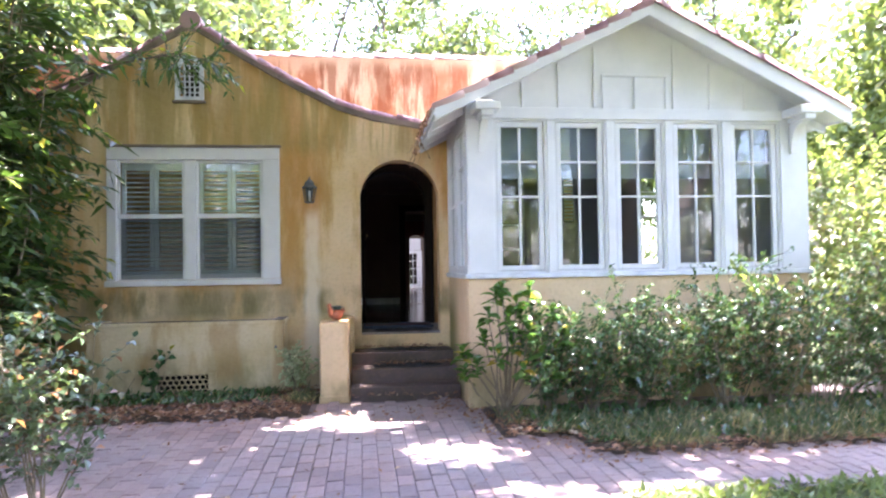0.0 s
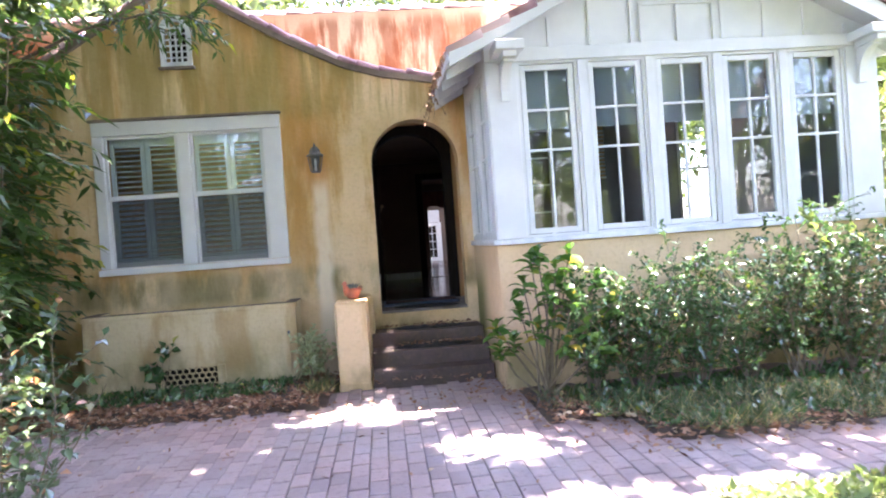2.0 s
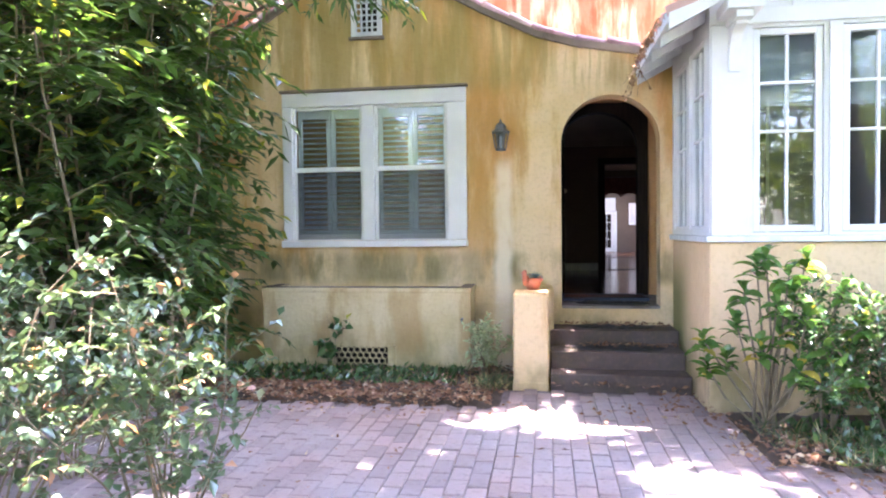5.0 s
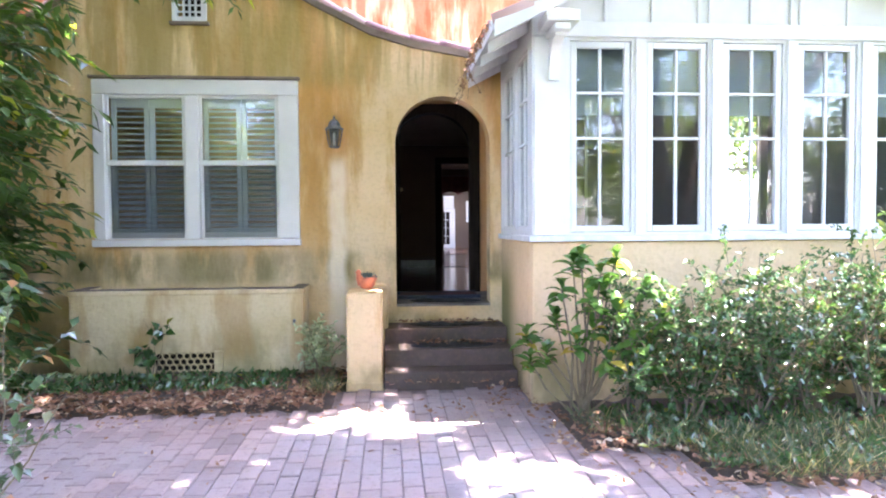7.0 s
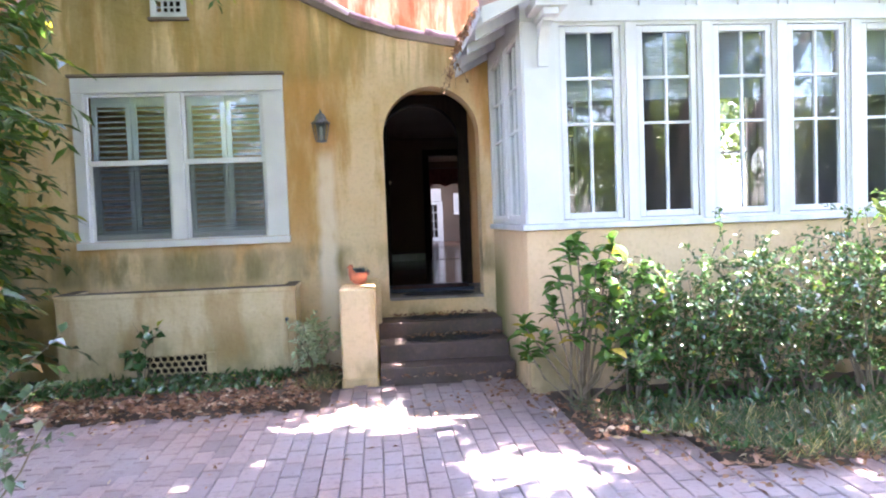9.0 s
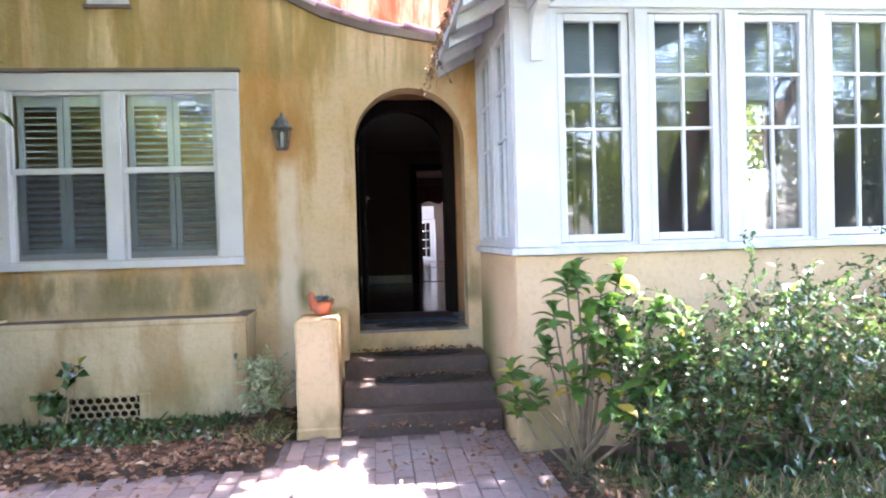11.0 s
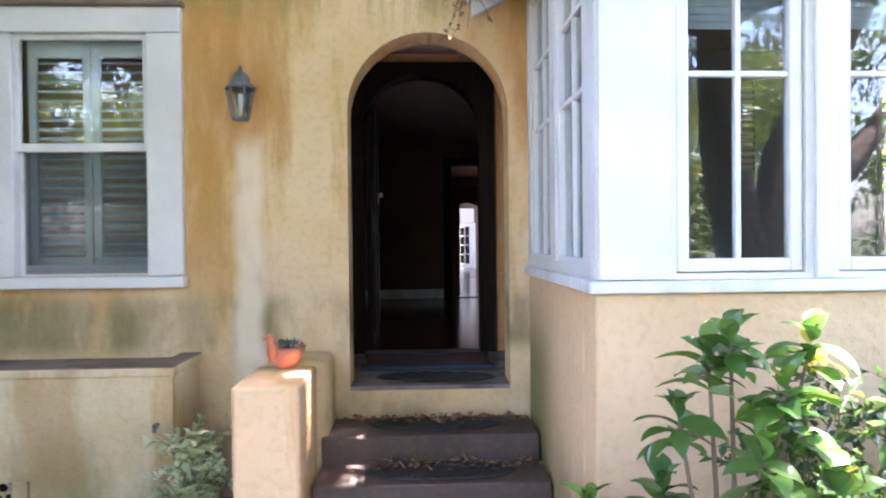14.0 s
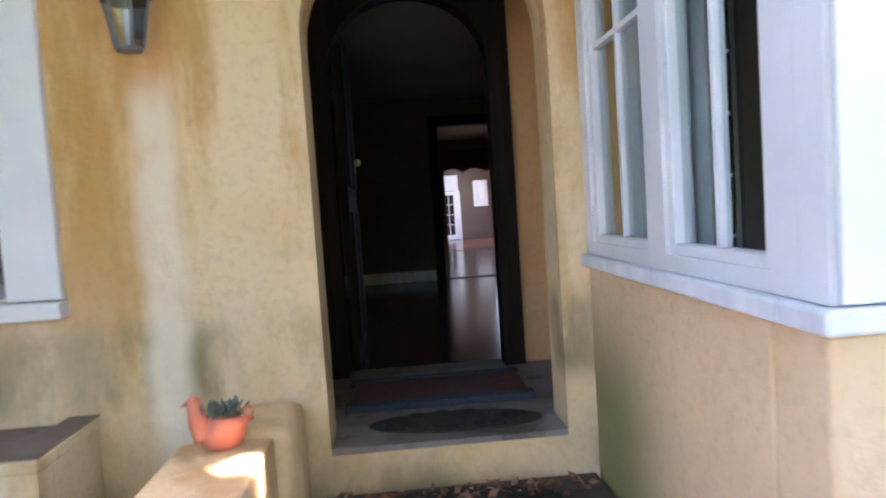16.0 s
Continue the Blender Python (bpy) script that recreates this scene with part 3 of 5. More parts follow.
# far room: white french door, window, valance
fd = thing("door_2", (1.62, 24.74, 0.64), "white french door with dark panes at the hall's end", "door", "", "structure")
for a in (0.0,):
    lf = part("door_leaf", boxes(((a, -0.05, 0.01), (a + 0.08, 0, 1.36)), ((a + 0.36, -0.05, 0.01), (a + 0.44, 0, 1.36)), ((a + 0.08, -0.05, 0.01), (a + 0.36, 0, 0.14)), ((a + 0.08, -0.05, 1.26), (a + 0.36, 0, 1.36)), bevel=0.004), M_WHITE, fd)
    for k in range(4):
        z0 = 0.145 + k * 0.279
        for x0 in (a + 0.085, a + 0.23):
            part("pane", boxes(((x0, -0.03, z0 + 0.012), (x0 + 0.125, -0.024, z0 + 0.262))), M_DARKWOOD_VOID, lf)
    part("muntins", boxes(((a + 0.211, -0.042, 0.141), (a + 0.229, -0.01, 1.259)), *[((a + 0.081, -0.04, 0.142 + k * 0.279), (a + 0.359, -0.012, 0.158 + k * 0.279)) for k in range(1, 4)]), M_WHITE, lf)
part("transom_panel", boxes(((-0.06, -0.06, 1.37), (0.5, -0.004, 1.8)), bevel=0.006), M_WHITE, fd, "white panel over the door")
part("casing", boxes(((-0.12, -0.07, 0.002), (-0.005, -0.003, 1.365)), ((0.445, -0.07, 0.002), (0.54, -0.003, 1.365)), bevel=0.006), M_WHITE, fd)
va = thing("valance", (1.9, 20.0, 2.38), "dark red cloth valance with a scalloped edge", "curtain")
vpts = [(-1.0, 0.42), (1.25, 0.42)] + [(1.25 - 2.25 * i / 30, -0.12 + 0.10 * abs(math.sin(i * math.pi / 6))) for i in range(31)]
part("cloth", plate(vpts, [], -0.03, 0.0), M_CURTAIN, va)
part("rod", tube(bmesh.new(), [(-1.1, -0.02, 0.4), (1.25, -0.02, 0.4)], [0.015, 0.015], 8), M_IRON, va)
fw = thing("window_far", (2.75, 24.70, 1.9), "small pale window in the far wall", "window", "", "structure")
part("window_frame", boxes(((-0.2, 0, -0.36), (-0.16, 0.04, 0.36)), ((0.16, 0, -0.36), (0.2, 0.04, 0.36)), ((-0.16, 0, -0.36), (0.16, 0.04, -0.31)), ((-0.16, 0, 0.31), (0.16, 0.04, 0.36)), ((-0.01, 0.005, -0.31), (0.01, 0.035, 0.31))), M_WHITE, fw)
# no opening behind: white paint stands in for daylight in this pane
part("pane", boxes(((-0.16, 0.036, -0.31), (0.16, 0.042, 0.31))), M_WHITE_OLD, fw, "opaque white pane with daylight painted in")

# ---- roof tiles on the gable and the parapet ----
def tile_mesh(length, radius, seed):
    bm = bmesh.new()
    rows = []
    for s, x in ((1.0, -length / 2), (0.96, 0.0), (0.86, length / 2)):
        ring = []
        for rr in (radius * s, radius * s - 0.016):
            ring.append([bm.verts.new((x, rr * math.cos(math.pi * k / 7), rr * math.sin(math.pi * k / 7) * 0.85)) for k in range(8)])
        rows.append(ring)
    for r0, r1 in zip(rows, rows[1:]):
        for k in range(7):
            bm.faces.new((r0[0][k], r0[0][k + 1], r1[0][k + 1], r1[0][k]))
            bm.faces.new((r0[1][k + 1], r0[1][k], r1[1][k], r1[1][k + 1]))
    for r in (rows[0], rows[-1]):
        for k in range(7):
            bm.faces.new((r[0][k], r[1][k], r[1][k + 1], r[0][k + 1]))
    bmesh.ops.recalc_face_normals(bm, faces=list(bm.faces))
    return mesh_of("tile", bm, M_TILE, True)


def tile_tint():
    t = M_TILE.node_tree
    b = t.nodes["Principled BSDF"]
    was = b.inputs["Base Color"].links[0].from_socket
    info = t.nodes.new("ShaderNodeObjectInfo")
    t.links.new(blend(t, ramp(t, info.outputs["Random"], 0.6, 1.0), was, (0.46, 0.33, 0.31)), b.inputs["Base Color"])


tile_tint()
TILE = tile_mesh(0.34, 0.105, 1)


def coping(owner, pts, y, lift=0.0, step=0.27, seed=1):
    """Barrel tiles laid along a line of x, z points; each overlaps the next one downhill."""
    rng = random.Random(seed)
    for (x0, z0), (x1, z1) in zip(pts, pts[1:]):
        n = max(1, round(math.hypot(x1 - x0, z1 - z0) / step))
        a = math.atan2(z1 - z0, x1 - x0)
        for k in range(n):
            f = (k + 0.5) / n
            flip = math.pi if z1 > z0 else 0.0
            ob = part("tile", TILE, M_TILE, owner)
            tilt = a - 0.05 if not flip else a + 0.05
            ob.matrix_world = Matrix.Translation((x0 + f * (x1 - x0), y + rng.uniform(-0.012, 0.012), z0 + f * (z1 - z0) + lift + rng.uniform(-0.006, 0.01))) @ Matrix.Rotation(-tilt, 4, "Y") @ Matrix.Rotation(flip, 4, "Z") @ Matrix.Rotation(rng.uniform(-0.05, 0.05), 4, "X")


cop = thing("trim_gable_coping", (0, 0, 0), "purplish clay barrel tiles capping the gable", "roof tiles", "", "structure")
part("mortar_bed", plate([(x, z - 0.02) for x, z in PROFILE] + [(x, z + 0.045) for x, z in PROFILE[::-1]], [], FX - 0.05, FX + 0.29), M_CAPSTONE, cop)
coping(cop, PROFILE[1:-1], FX + 0.07, 0.035, seed=2)
ridge = bmesh.new()
tube(ridge, [(-1.98, FX - 0.10, 4.42), (-1.98, FX + 0.5, 4.42)], [0.12, 0.12], 10)
part("ridge_tile", ridge, M_TILE, cop)
cop2 = thing("trim_parapet_coping", (0, 0, 0), "weathered clay tiles capping the parapet", "roof tiles", "", "structure")
coping(cop2, [(-4.5, 4.47), (3.2, 4.47)], 10.09, 0.0, 0.30, 5)

# gable vent
ve = thing("gable_vent", (-2.01, FX, 3.5), "arched white lattice vent in the gable", "vent", "", "structure")
part("vent_frame", plate(arch(-0.165, 0.165, -0.03, 0.36, 0.52, 12), [arch(-0.115, 0.115, 0.02, 0.35, 0.465, 12)], -0.03, 0.02), M_WHITE_OLD, ve)
for k in range(3):
    part("slat", boxes(((-0.115 + 0.0575 * (k + 1) - 0.009, -0.012, 0.02), (-0.115 + 0.0575 * (k + 1) + 0.009, 0.004, 0.43))), M_WHITE_OLD, ve)
for k in range(6):
    part("slat", boxes(((-0.114, -0.018, 0.06 + 0.065 * k), (0.114, -0.013, 0.076 + 0.065 * k))), M_WHITE_OLD, ve)
part("vent_sill", boxes(((-0.19, -0.05, -0.06), (0.19, 0.0, -0.028)), bevel=0.006), M_CAPSTONE, ve)
# near-black sheet stands in for the unlit hollow behind the slats
part("hollow_shade_sheet", boxes(((-0.14, 0.2, 0), (0.14, 0.22, 0.5))), M_DARKWOOD_VOID, ve)

# ---- double window with plantation shutters ----
def shutter_window():
    w = thing("window_1", (-1.99, FX, 1.33), "white double-hung twin window with half-open louvred shutters", "window", "", "structure")
    X0, X1 = -0.965, 1.025
    part("casing", boxes(((X0, -0.035, 0.0), (-0.858, 0.06, 1.425)), ((0.822, -0.035, 0.0), (X1, 0.06, 1.425)), ((X0, -0.04, 1.427), (X1, 0.06, 1.575)), bevel=0.006), M_WHITE, w)
    part("drip_cap", boxes(((X0 - 0.02, -0.075, 1.578), (X1 + 0.02, 0.0, 1.605)), bevel=0.006), M_CAPSTONE, w, "dark weathered drip cap")
    part("window_sill", boxes(((X0 - 0.01, -0.085, -0.07), (X1 + 0.01, 0.06, -0.003)), bevel=0.008), M_WHITE, w)
    part("mullion", boxes(((-0.088, -0.03, 0.0), (0.045, 0.06, 1.425)), bevel=0.006), M_WHITE, w)
    for a, b in ((-0.856, -0.09), (0.047, 0.82)):
        f = 0.03
        top = part("upper_sash", boxes(((a, 0.0, 0.735), (a + f, 0.035, 1.425)), ((b - f, 0.0, 0.735), (b, 0.035, 1.425)), ((a + f, 0.0, 1.395), (b - f, 0.035, 1.425)), ((a + f, 0.0, 0.735), (b - f, 0.035, 0.785)), bevel=0.003), M_WHITE, w)
        low = part("lower_sash", boxes(((a, 0.037, 0.0), (a + f, 0.07, 0.733)), ((b - f, 0.037, 0.0), (b, 0.07, 0.733)), ((a + f, 0.037, 0.0), (b - f, 0.07, 0.065))), M_WHITE, w)
        for owner, y, z0, z1 in ((top, 0.02, 0.785, 1.395), (low, 0.055, 0.065, 0.733)):
            p = part("pane", boxes(((a + f, y, z0), (b - f, y + 0.004, z1))), M_GLASS, owner, "reflecting clear glass")
            p.visible_shadow = False
        part("insect_screen", boxes(((a + f, 0.028, 0.012), (b - f, 0.0285, 0.733))), M_SCREEN, low, "fine grey insect screen")
        mid = (a + b) / 2
        half = (b - a) / 2 - 0.02
        slat = mesh_of("slat", boxes(((-half / 2 + 0.05, -0.004, -0.031), (half / 2 - 0.05, 0.004, 0.031)), bevel=0.0025), M_SHUTTER)
        for s0, s1 in ((a + 0.01, mid - 0.003), (mid + 0.003, b - 0.01)):
            sh = part("shutter", boxes(((s0, 0.12, 0.0), (s0 + 0.048, 0.15, 1.42)), ((s1 - 0.048, 0.12, 0.0), (s1, 0.15, 1.42)), ((s0 + 0.048, 0.12, 0.0), (s1 - 0.048, 0.15, 0.11)), ((s0 + 0.048, 0.12, 1.32), (s1 - 0.048, 0.15, 1.42)), bevel=0.003), M_SHUTTER, w)
            for k in range(21):
                o = part("slat", slat, M_SHUTTER, sh)
                o.location = ((s0 + s1) / 2, 0.137, 0.14 + 0.0575 * k)
                o.rotation_euler = (radians(-66 if k < 11 else -70), 0, 0)
    return w


shutter_window()
# unseen wall, coloured dark so the gaps between louvres read as shade
structure("wall_shutter_room", boxes(((-4.28, 11.0, 0.3), (-0.43, 11.1, 2.97))), M_SHADEPLASTER, "added wall behind the shutters, darkened for the unlit room", "wall")

# ---- wall lantern ----
def lantern(at):
    la = thing("wall_lantern", at, "dark bronze wall lantern with clear glass panels", "lamp")
    part("back_plate", boxes(((-0.035, -0.012, -0.06), (0.035, 0.0, 0.12)), bevel=0.004), M_IRON, la)
    part("arm", tube(bmesh.new(), [(0, 0, 0.06), (0, -0.05, 0.085), (0, -0.09, 0.10)], [0.009, 0.009, 0.008], 8), M_IRON, la)
    bm = bmesh.new()
    lathe(bm, [(0.095, 0.055), (0.092, 0.065), (0.06, 0.09), (0.052, 0.125), (0.03, 0.15), (0.012, 0.16), (0.014, 0.172), (0.004, 0.195)], 6, (0, -0.09, 0))
    part("cap", bm, M_IRON, la)
    bm = bmesh.new()
    lathe(bm, [(0.048, -0.125), (0.05, -0.115), (0.046, -0.108)], 6, (0, -0.09, 0))
    part("base_ring", bm, M_IRON, la)
    for k in range(6):
        a = 2 * math.pi * k / 6
        part("cage_bar", tube(bmesh.new(), [(0.05 * math.cos(a), -0.09 + 0.05 * math.sin(a), -0.115), (0.082 * math.cos(a), -0.09 + 0.082 * math.sin(a), 0.055)], [0.006, 0.006], 5), M_IRON, la)
    bm = bmesh.new()
    lathe(bm, [(0.043, -0.108), (0.074, 0.054)], 6, (0, -0.09, 0))
    g = part("glass", bm, M_GLASS, la)
    g.visible_shadow = False
    bm = bmesh.new()
    lathe(bm, [(0.012, -0.105), (0.014, -0.04), (0.016, -0.01), (0.012, 0.02), (0.003, 0.03)], 10, (0, -0.09, 0))
    part("bulb", bm, M_WHITE_OLD, la, "unlit pale bulb", True)
    bm = bmesh.new()


lantern((-0.605, FX, 2.355))

# ---- stucco box below the window ----
bx = thing("planter_box", (-1.95, 8.38, 0), "stained pale stucco planter box with a decorative vent", "planter")
part("front_wall", plate([(-1.07, -0.03), (1.06, -0.03), (1.06, 0.815), (-1.07, 0.815)], [rect(-0.34, 0.23, 0.045, 0.27)], -0.24, -0.14), M_BOX, bx)
part("side_wall", boxes(((0.96, -0.138, -0.03), (1.06, 0.216, 0.815))), M_BOX, bx)
part("side_wall", boxes(((-1.07, -0.138, -0.03), (-0.97, 0.216, 0.815))), M_BOX, bx)
part("cap", boxes(((-1.085, -0.258, 0.816), (1.075, -0.13, 0.862)), ((0.95, -0.129, 0.816), (1.075, 0.216, 0.862)), ((-1.085, -0.129, 0.816), (-0.96, 0.216, 0.862)), bevel=0.008), M_BOX, bx)
part("cap_crust", boxes(((-1.08, -0.25, 0.8625), (1.07, -0.135, 0.868)), ((0.955, -0.134, 0.8625), (1.07, 0.215, 0.868)), ((-1.08, -0.134, 0.8625), (-0.965, 0.215, 0.868))), M_CAPSTONE, bx, "dark mildewed top")
part("soil_bed", boxes(((-0.965, -0.138, 0.4), (0.955, 0.216, 0.84))), M_CAPSTONE, bx, "dark dry fill")
part("buttress", boxes(((0.235, -0.275, -0.03), (0.32, -0.242, 0.29)), bevel=0.01), M_BOX, bx)
bm = bmesh.new()
rng_g = random.Random(4)
for i in range(9):
    for j in range(4):
        cx, cz = -0.31 + 0.064 * i + (0.032 if j % 2 else 0), 0.075 + 0.055 * j
        n = 6
        ring = [(cx + 0.034 * math.cos(2 * math.pi * k / n + 0.5), -0.225, cz + 0.03 * math.sin(2 * math.pi * k / n + 0.5)) for k in range(n + 1)]
        if cx < 0.21:
            tube(bm, ring, [0.0062] * (n + 1), 4)
part("vent_grille", bm, M_BOX, bx, "cast openwork vent grille")
# near-black sheet paints the shade inside the grille opening
part("grille_shade_sheet", boxes(((-0.36, -0.137, 0.02), (0.25, -0.13, 0.3))), M_DARKWOOD_VOID, bx)
part("spigot", tube(bmesh.new(), [(0.98, -0.24, 0.56), (0.98, -0.275, 0.56), (0.98, -0.285, 0.53)], [0.014, 0.016, 0.012], 8), M_IRON, bx, "rusty pipe stub")
part("drain_pipe", tube(bmesh.new(), [(0.985, -0.25, 0.0), (0.985, -0.25, 0.52)], [0.006, 0.006], 6), M_BOX, bx)

# ---- gate pillar, low wall, terracotta hen ----
pi = thing("entrance_pillar", (-0.295, 7.93, 0), "apricot stucco pillar beside the entrance steps", "pillar")
bm = boxes(((-0.157, -0.27, -0.03), (0.157, 0.27, 0.852)), bevel=0.018)
part("shaft", bm, M_PILLAR, pi)
part("footing", boxes(((-0.165, -0.278, -0.035), (0.165, 0.278, 0.07)), bevel=0.02), M_PILLAR, pi)
structure("wall_low", boxes(((-0.36, 8.205, -0.03), (-0.085, 8.598, 0.868)), bevel=0.05), M_FACADE, "low mossy stucco wall beside the steps", "wall", True)


def hen(at):
    h = thing("hen_planter", at, "terracotta hen-shaped planter with grey succulents", "planter")
    bm = bmesh.new()
    made = bmesh.ops.create_uvsphere(bm, u_segments=20, v_segments=12, radius=0.5)["verts"]
    for v in made:
        x, y, z = v.co
        v.co = (x * 0.17 + (0.02 if z > 0 else 0), y * 0.125, max(-0.42, z) * 0.13 + 0.055)
        if z > 0.3:
            v.co.z = 0.055 + 0.3 * 0.13 - (0.03 if math.hypot(x, y) < 0.33 else 0)
    part("body", bm, M_TERRA, h, "", True)
    bm = bmesh.new()
    tube(bm, [(-0.055, 0, 0.05), (-0.078, 0, 0.09), (-0.083, 0, 0.125), (-0.085, 0, 0.145), (-0.083, 0, 0.158)], [0.045, 0.034, 0.027, 0.024, 0.01], 12)
    part("head", bm, M_TERRA, h, "", True)
    bm = bmesh.new()
    tube(bm, [(-0.108, 0, 0.139), (-0.13, 0, 0.132)], [0.009, 0.001], 6)
    part("beak", bm, M_TERRA, h)
    bm = bmesh.new()
    tube(bm, [(0.06, 0, 0.06), (0.09, 0, 0.085), (0.105, 0, 0.105)], [0.04, 0.028, 0.008], 10)
    bmesh.ops.scale(bm, vec=(1, 0.7, 1), verts=bm.verts)
    part("tail", bm, M_TERRA, h, "", True)
    rng = np.random.default_rng(8)
    n = 90
    sp = np.stack([rng.normal(0.01, 0.03, n), rng.normal(0, 0.025, n), rng.uniform(0.085, 0.105, n)], 1)
    part("succulent_cluster", leaves_mesh("succulents", sp, np.stack([rng.normal(0, 0.6, n), rng.normal(0, 0.6, n), rng.uniform(0.3, 1, n)], 1), rng.uniform(0.025, 0.05, n), rng.uniform(0.012, 0.02, n), L_SUCCULENT, 8), L_SUCCULENT, h, "dull grey-green succulents")["kind"] = "stuff"
    h.rotation_euler = (0, 0, radians(18))
    h.scale = (0.92, 0.92, 1.18)


hen((-0.285, 8.11, 0.853))

# ---- white sunroom ----
PXE = 4.85
GL = [(1.455, 1.85), (2.09, 2.49), (2.735, 3.135), (3.378, 3.78), (4.028, 4.44)]
Z0, Z1 = 1.44, 2.875
structure("wall_sunroom_base", boxes(((1.09, PX + 0.01, -0.05), (PXE - 0.005, PX + 0.20, 1.31)), ((1.09, PX + 0.2, -0.05), (1.28, FX - 0.002, 1.31)), ((PXE - 0.2, PX + 0.2, -0.05), (PXE - 0.005, 9.87, 1.31)), bevel=0.012), M_BASE, "tan stucco base wall of the sunroom", "wall")
sr = thing("wall_sunroom", (0, 0, 0), "white painted timber window wall of the sunroom", "wall", "", "structure")
holes = [rect(a - 0.055, b + 0.055, Z0 - 0.055, Z1 + 0.055) for a, b in GL]
part("front_boarding", plate(rect(1.087, PXE, 1.362, 3.06), holes, PX, PX + 0.09), M_WHITE, sr)
SGL = [(7.30, 7.76), (7.97, 8.47)]
side = plate(rect(PX + 0.092, FX - 0.003, 1.362, 3.10), [rect(a - 0.04, b + 0.04, Z0 - 0.03, Z1 + 0.03) for a, b in SGL], 0, 0.09)
bmesh.ops.transform(side, matrix=Matrix(((0, 1, 0, 1.087), (1, 0, 0, 0), (0, 0, 1, 0), (0, 0, 0, 1))), verts=side.verts)
bmesh.ops.reverse_faces(side, faces=list(side.faces))
part("side_boarding", side, M_WHITE, sr)
part("sill_board", boxes(((1.055, PX - 0.035, 1.312), (PXE + 0.03, PX + 0.12, 1.36)), ((1.055, PX + 0.121, 1.312), (1.2, FX - 0.003, 1.36)), bevel=0.008), M_WHITE_OLD, sr, "projecting white sill board")
part("east_boarding", boxes(((PXE - 0.09, PX + 0.092, 1.362), (PXE, 9.87, 3.06))), M_WHITE, sr)
part("head_band", boxes(((1.08, PX - 0.03, 2.955), (PXE + 0.004, PX - 0.002, 3.075)), bevel=0.005), M_WHITE, sr)
for k in range(6):
    a = 1.087 if k == 0 else GL[k - 1][1] + 0.075
    b = PXE if k == 5 else GL[k][0] - 0.075
    part("post", boxes(((a + 0.012, PX - 0.018, 1.364), (b - 0.012, PX - 0.002, 2.952)), bevel=0.004), M_WHITE, sr)


def casement(a, b, side_wall, label, group):
    """A tall sash with one upright bar and two cross bars. On the side wall a, b are along y."""
    w = thing("window", (0, 0, 0), label, "window", group, "structure")
    f = 0.05

    def put(sizes, name, mat, parent, bev=0.0):
        bm = boxes(*sizes, bevel=bev)
        if side_wall:
            bmesh.ops.transform(bm, matrix=Matrix(((0, 1, 0, 1.087), (1, 0, 0, 0), (0, 0, 1, 0), (0, 0, 0, 1))), verts=bm.verts)
            bmesh.ops.reverse_faces(bm, faces=list(bm.faces))
        else:
            bmesh.ops.translate(bm, vec=(0, PX, 0), verts=bm.verts)
        return part(name, bm, mat, parent)

    d = 0.012
    put([((a - f, d, Z0 - f), (a, d + 0.05, Z1 + f)), ((b, d, Z0 - f), (b + f, d + 0.05, Z1 + f)), ((a, d, Z0 - f), (b, d + 0.05, Z0)), ((a, d, Z1), (b, d + 0.05, Z1 + f))], "window_frame", M_WHITE, w, 0.005)
    m = (a + b) / 2
    zs = [Z0, 2.15, 2.515, Z1]
    put([((m - 0.011, d + 0.012, Z0), (m + 0.011, d + 0.045, Z1))], "muntin", M_WHITE, w, 0.003)
    for z in zs[1:3]:
        put([((a, d + 0.010, z - 0.011), (b, d + 0.043, z + 0.011))], "muntin", M_WHITE, w, 0.003)
    for z0, z1 in zip(zs, zs[1:]):
        for x0, x1 in ((a, m), (m, b)):
            p = put([((x0, d + 0.028, z0), (x1, d + 0.031, z1))], "pane", M_GLASS, w)
            p.visible_shadow = False
    return w


for a, b in GL:
    casement(a, b, False, "tall white sunroom window with six panes", "sunroom windows")
for a, b in SGL:
    casement(a, b, True, "white casement window facing the entrance", "sunroom side windows")

# blinds drawn part way down behind the front windows
for k, (a, b) in enumerate(GL):
    bl = thing("window_blind", ((a + b) / 2, PX + 0.14, 2.9), "grey slatted blind drawn part way down the window", "blind", "sunroom blinds")
    part("head_rail", boxes(((-0.235, -0.02, 0.0), (0.235, 0.02, 0.04)), bevel=0.004), M_BLIND, bl)
    for i in range(18):
        o = part("slat", boxes(((-0.225, -0.017, -0.0012), (0.225, 0.017, 0.0012))), M_BLIND, bl)
        o.location = (0, 0, -0.02 - 0.03 * i)
        o.rotation_euler = (radians(74), 0, 0)

cu = thing("window_curtain", (1.225, 8.16, 1.4), "pale grey curtain hanging in folds behind the side windows", "curtain")
cpts = [(0.016 * math.sin(i * 0.9), -0.37 + 0.74 * i / 60) for i in range(61)]
bm = bmesh.new()
for off in (0.0, 0.004):
    rows = [[bm.verts.new((x + off, y, z)) for x, y in cpts] for z in (0.0, 1.5)]
    for i in range(60):
        bm.faces.new((rows[0][i], rows[0][i + 1], rows[1][i + 1], rows[1][i]))
part("cloth", bm, M_SHEER, cu, "", True)
part("rod", tube(bmesh.new(), [(0, -0.40, 1.51), (0, 0.40, 1.51)], [0.008, 0.008], 8), M_IRON, cu)

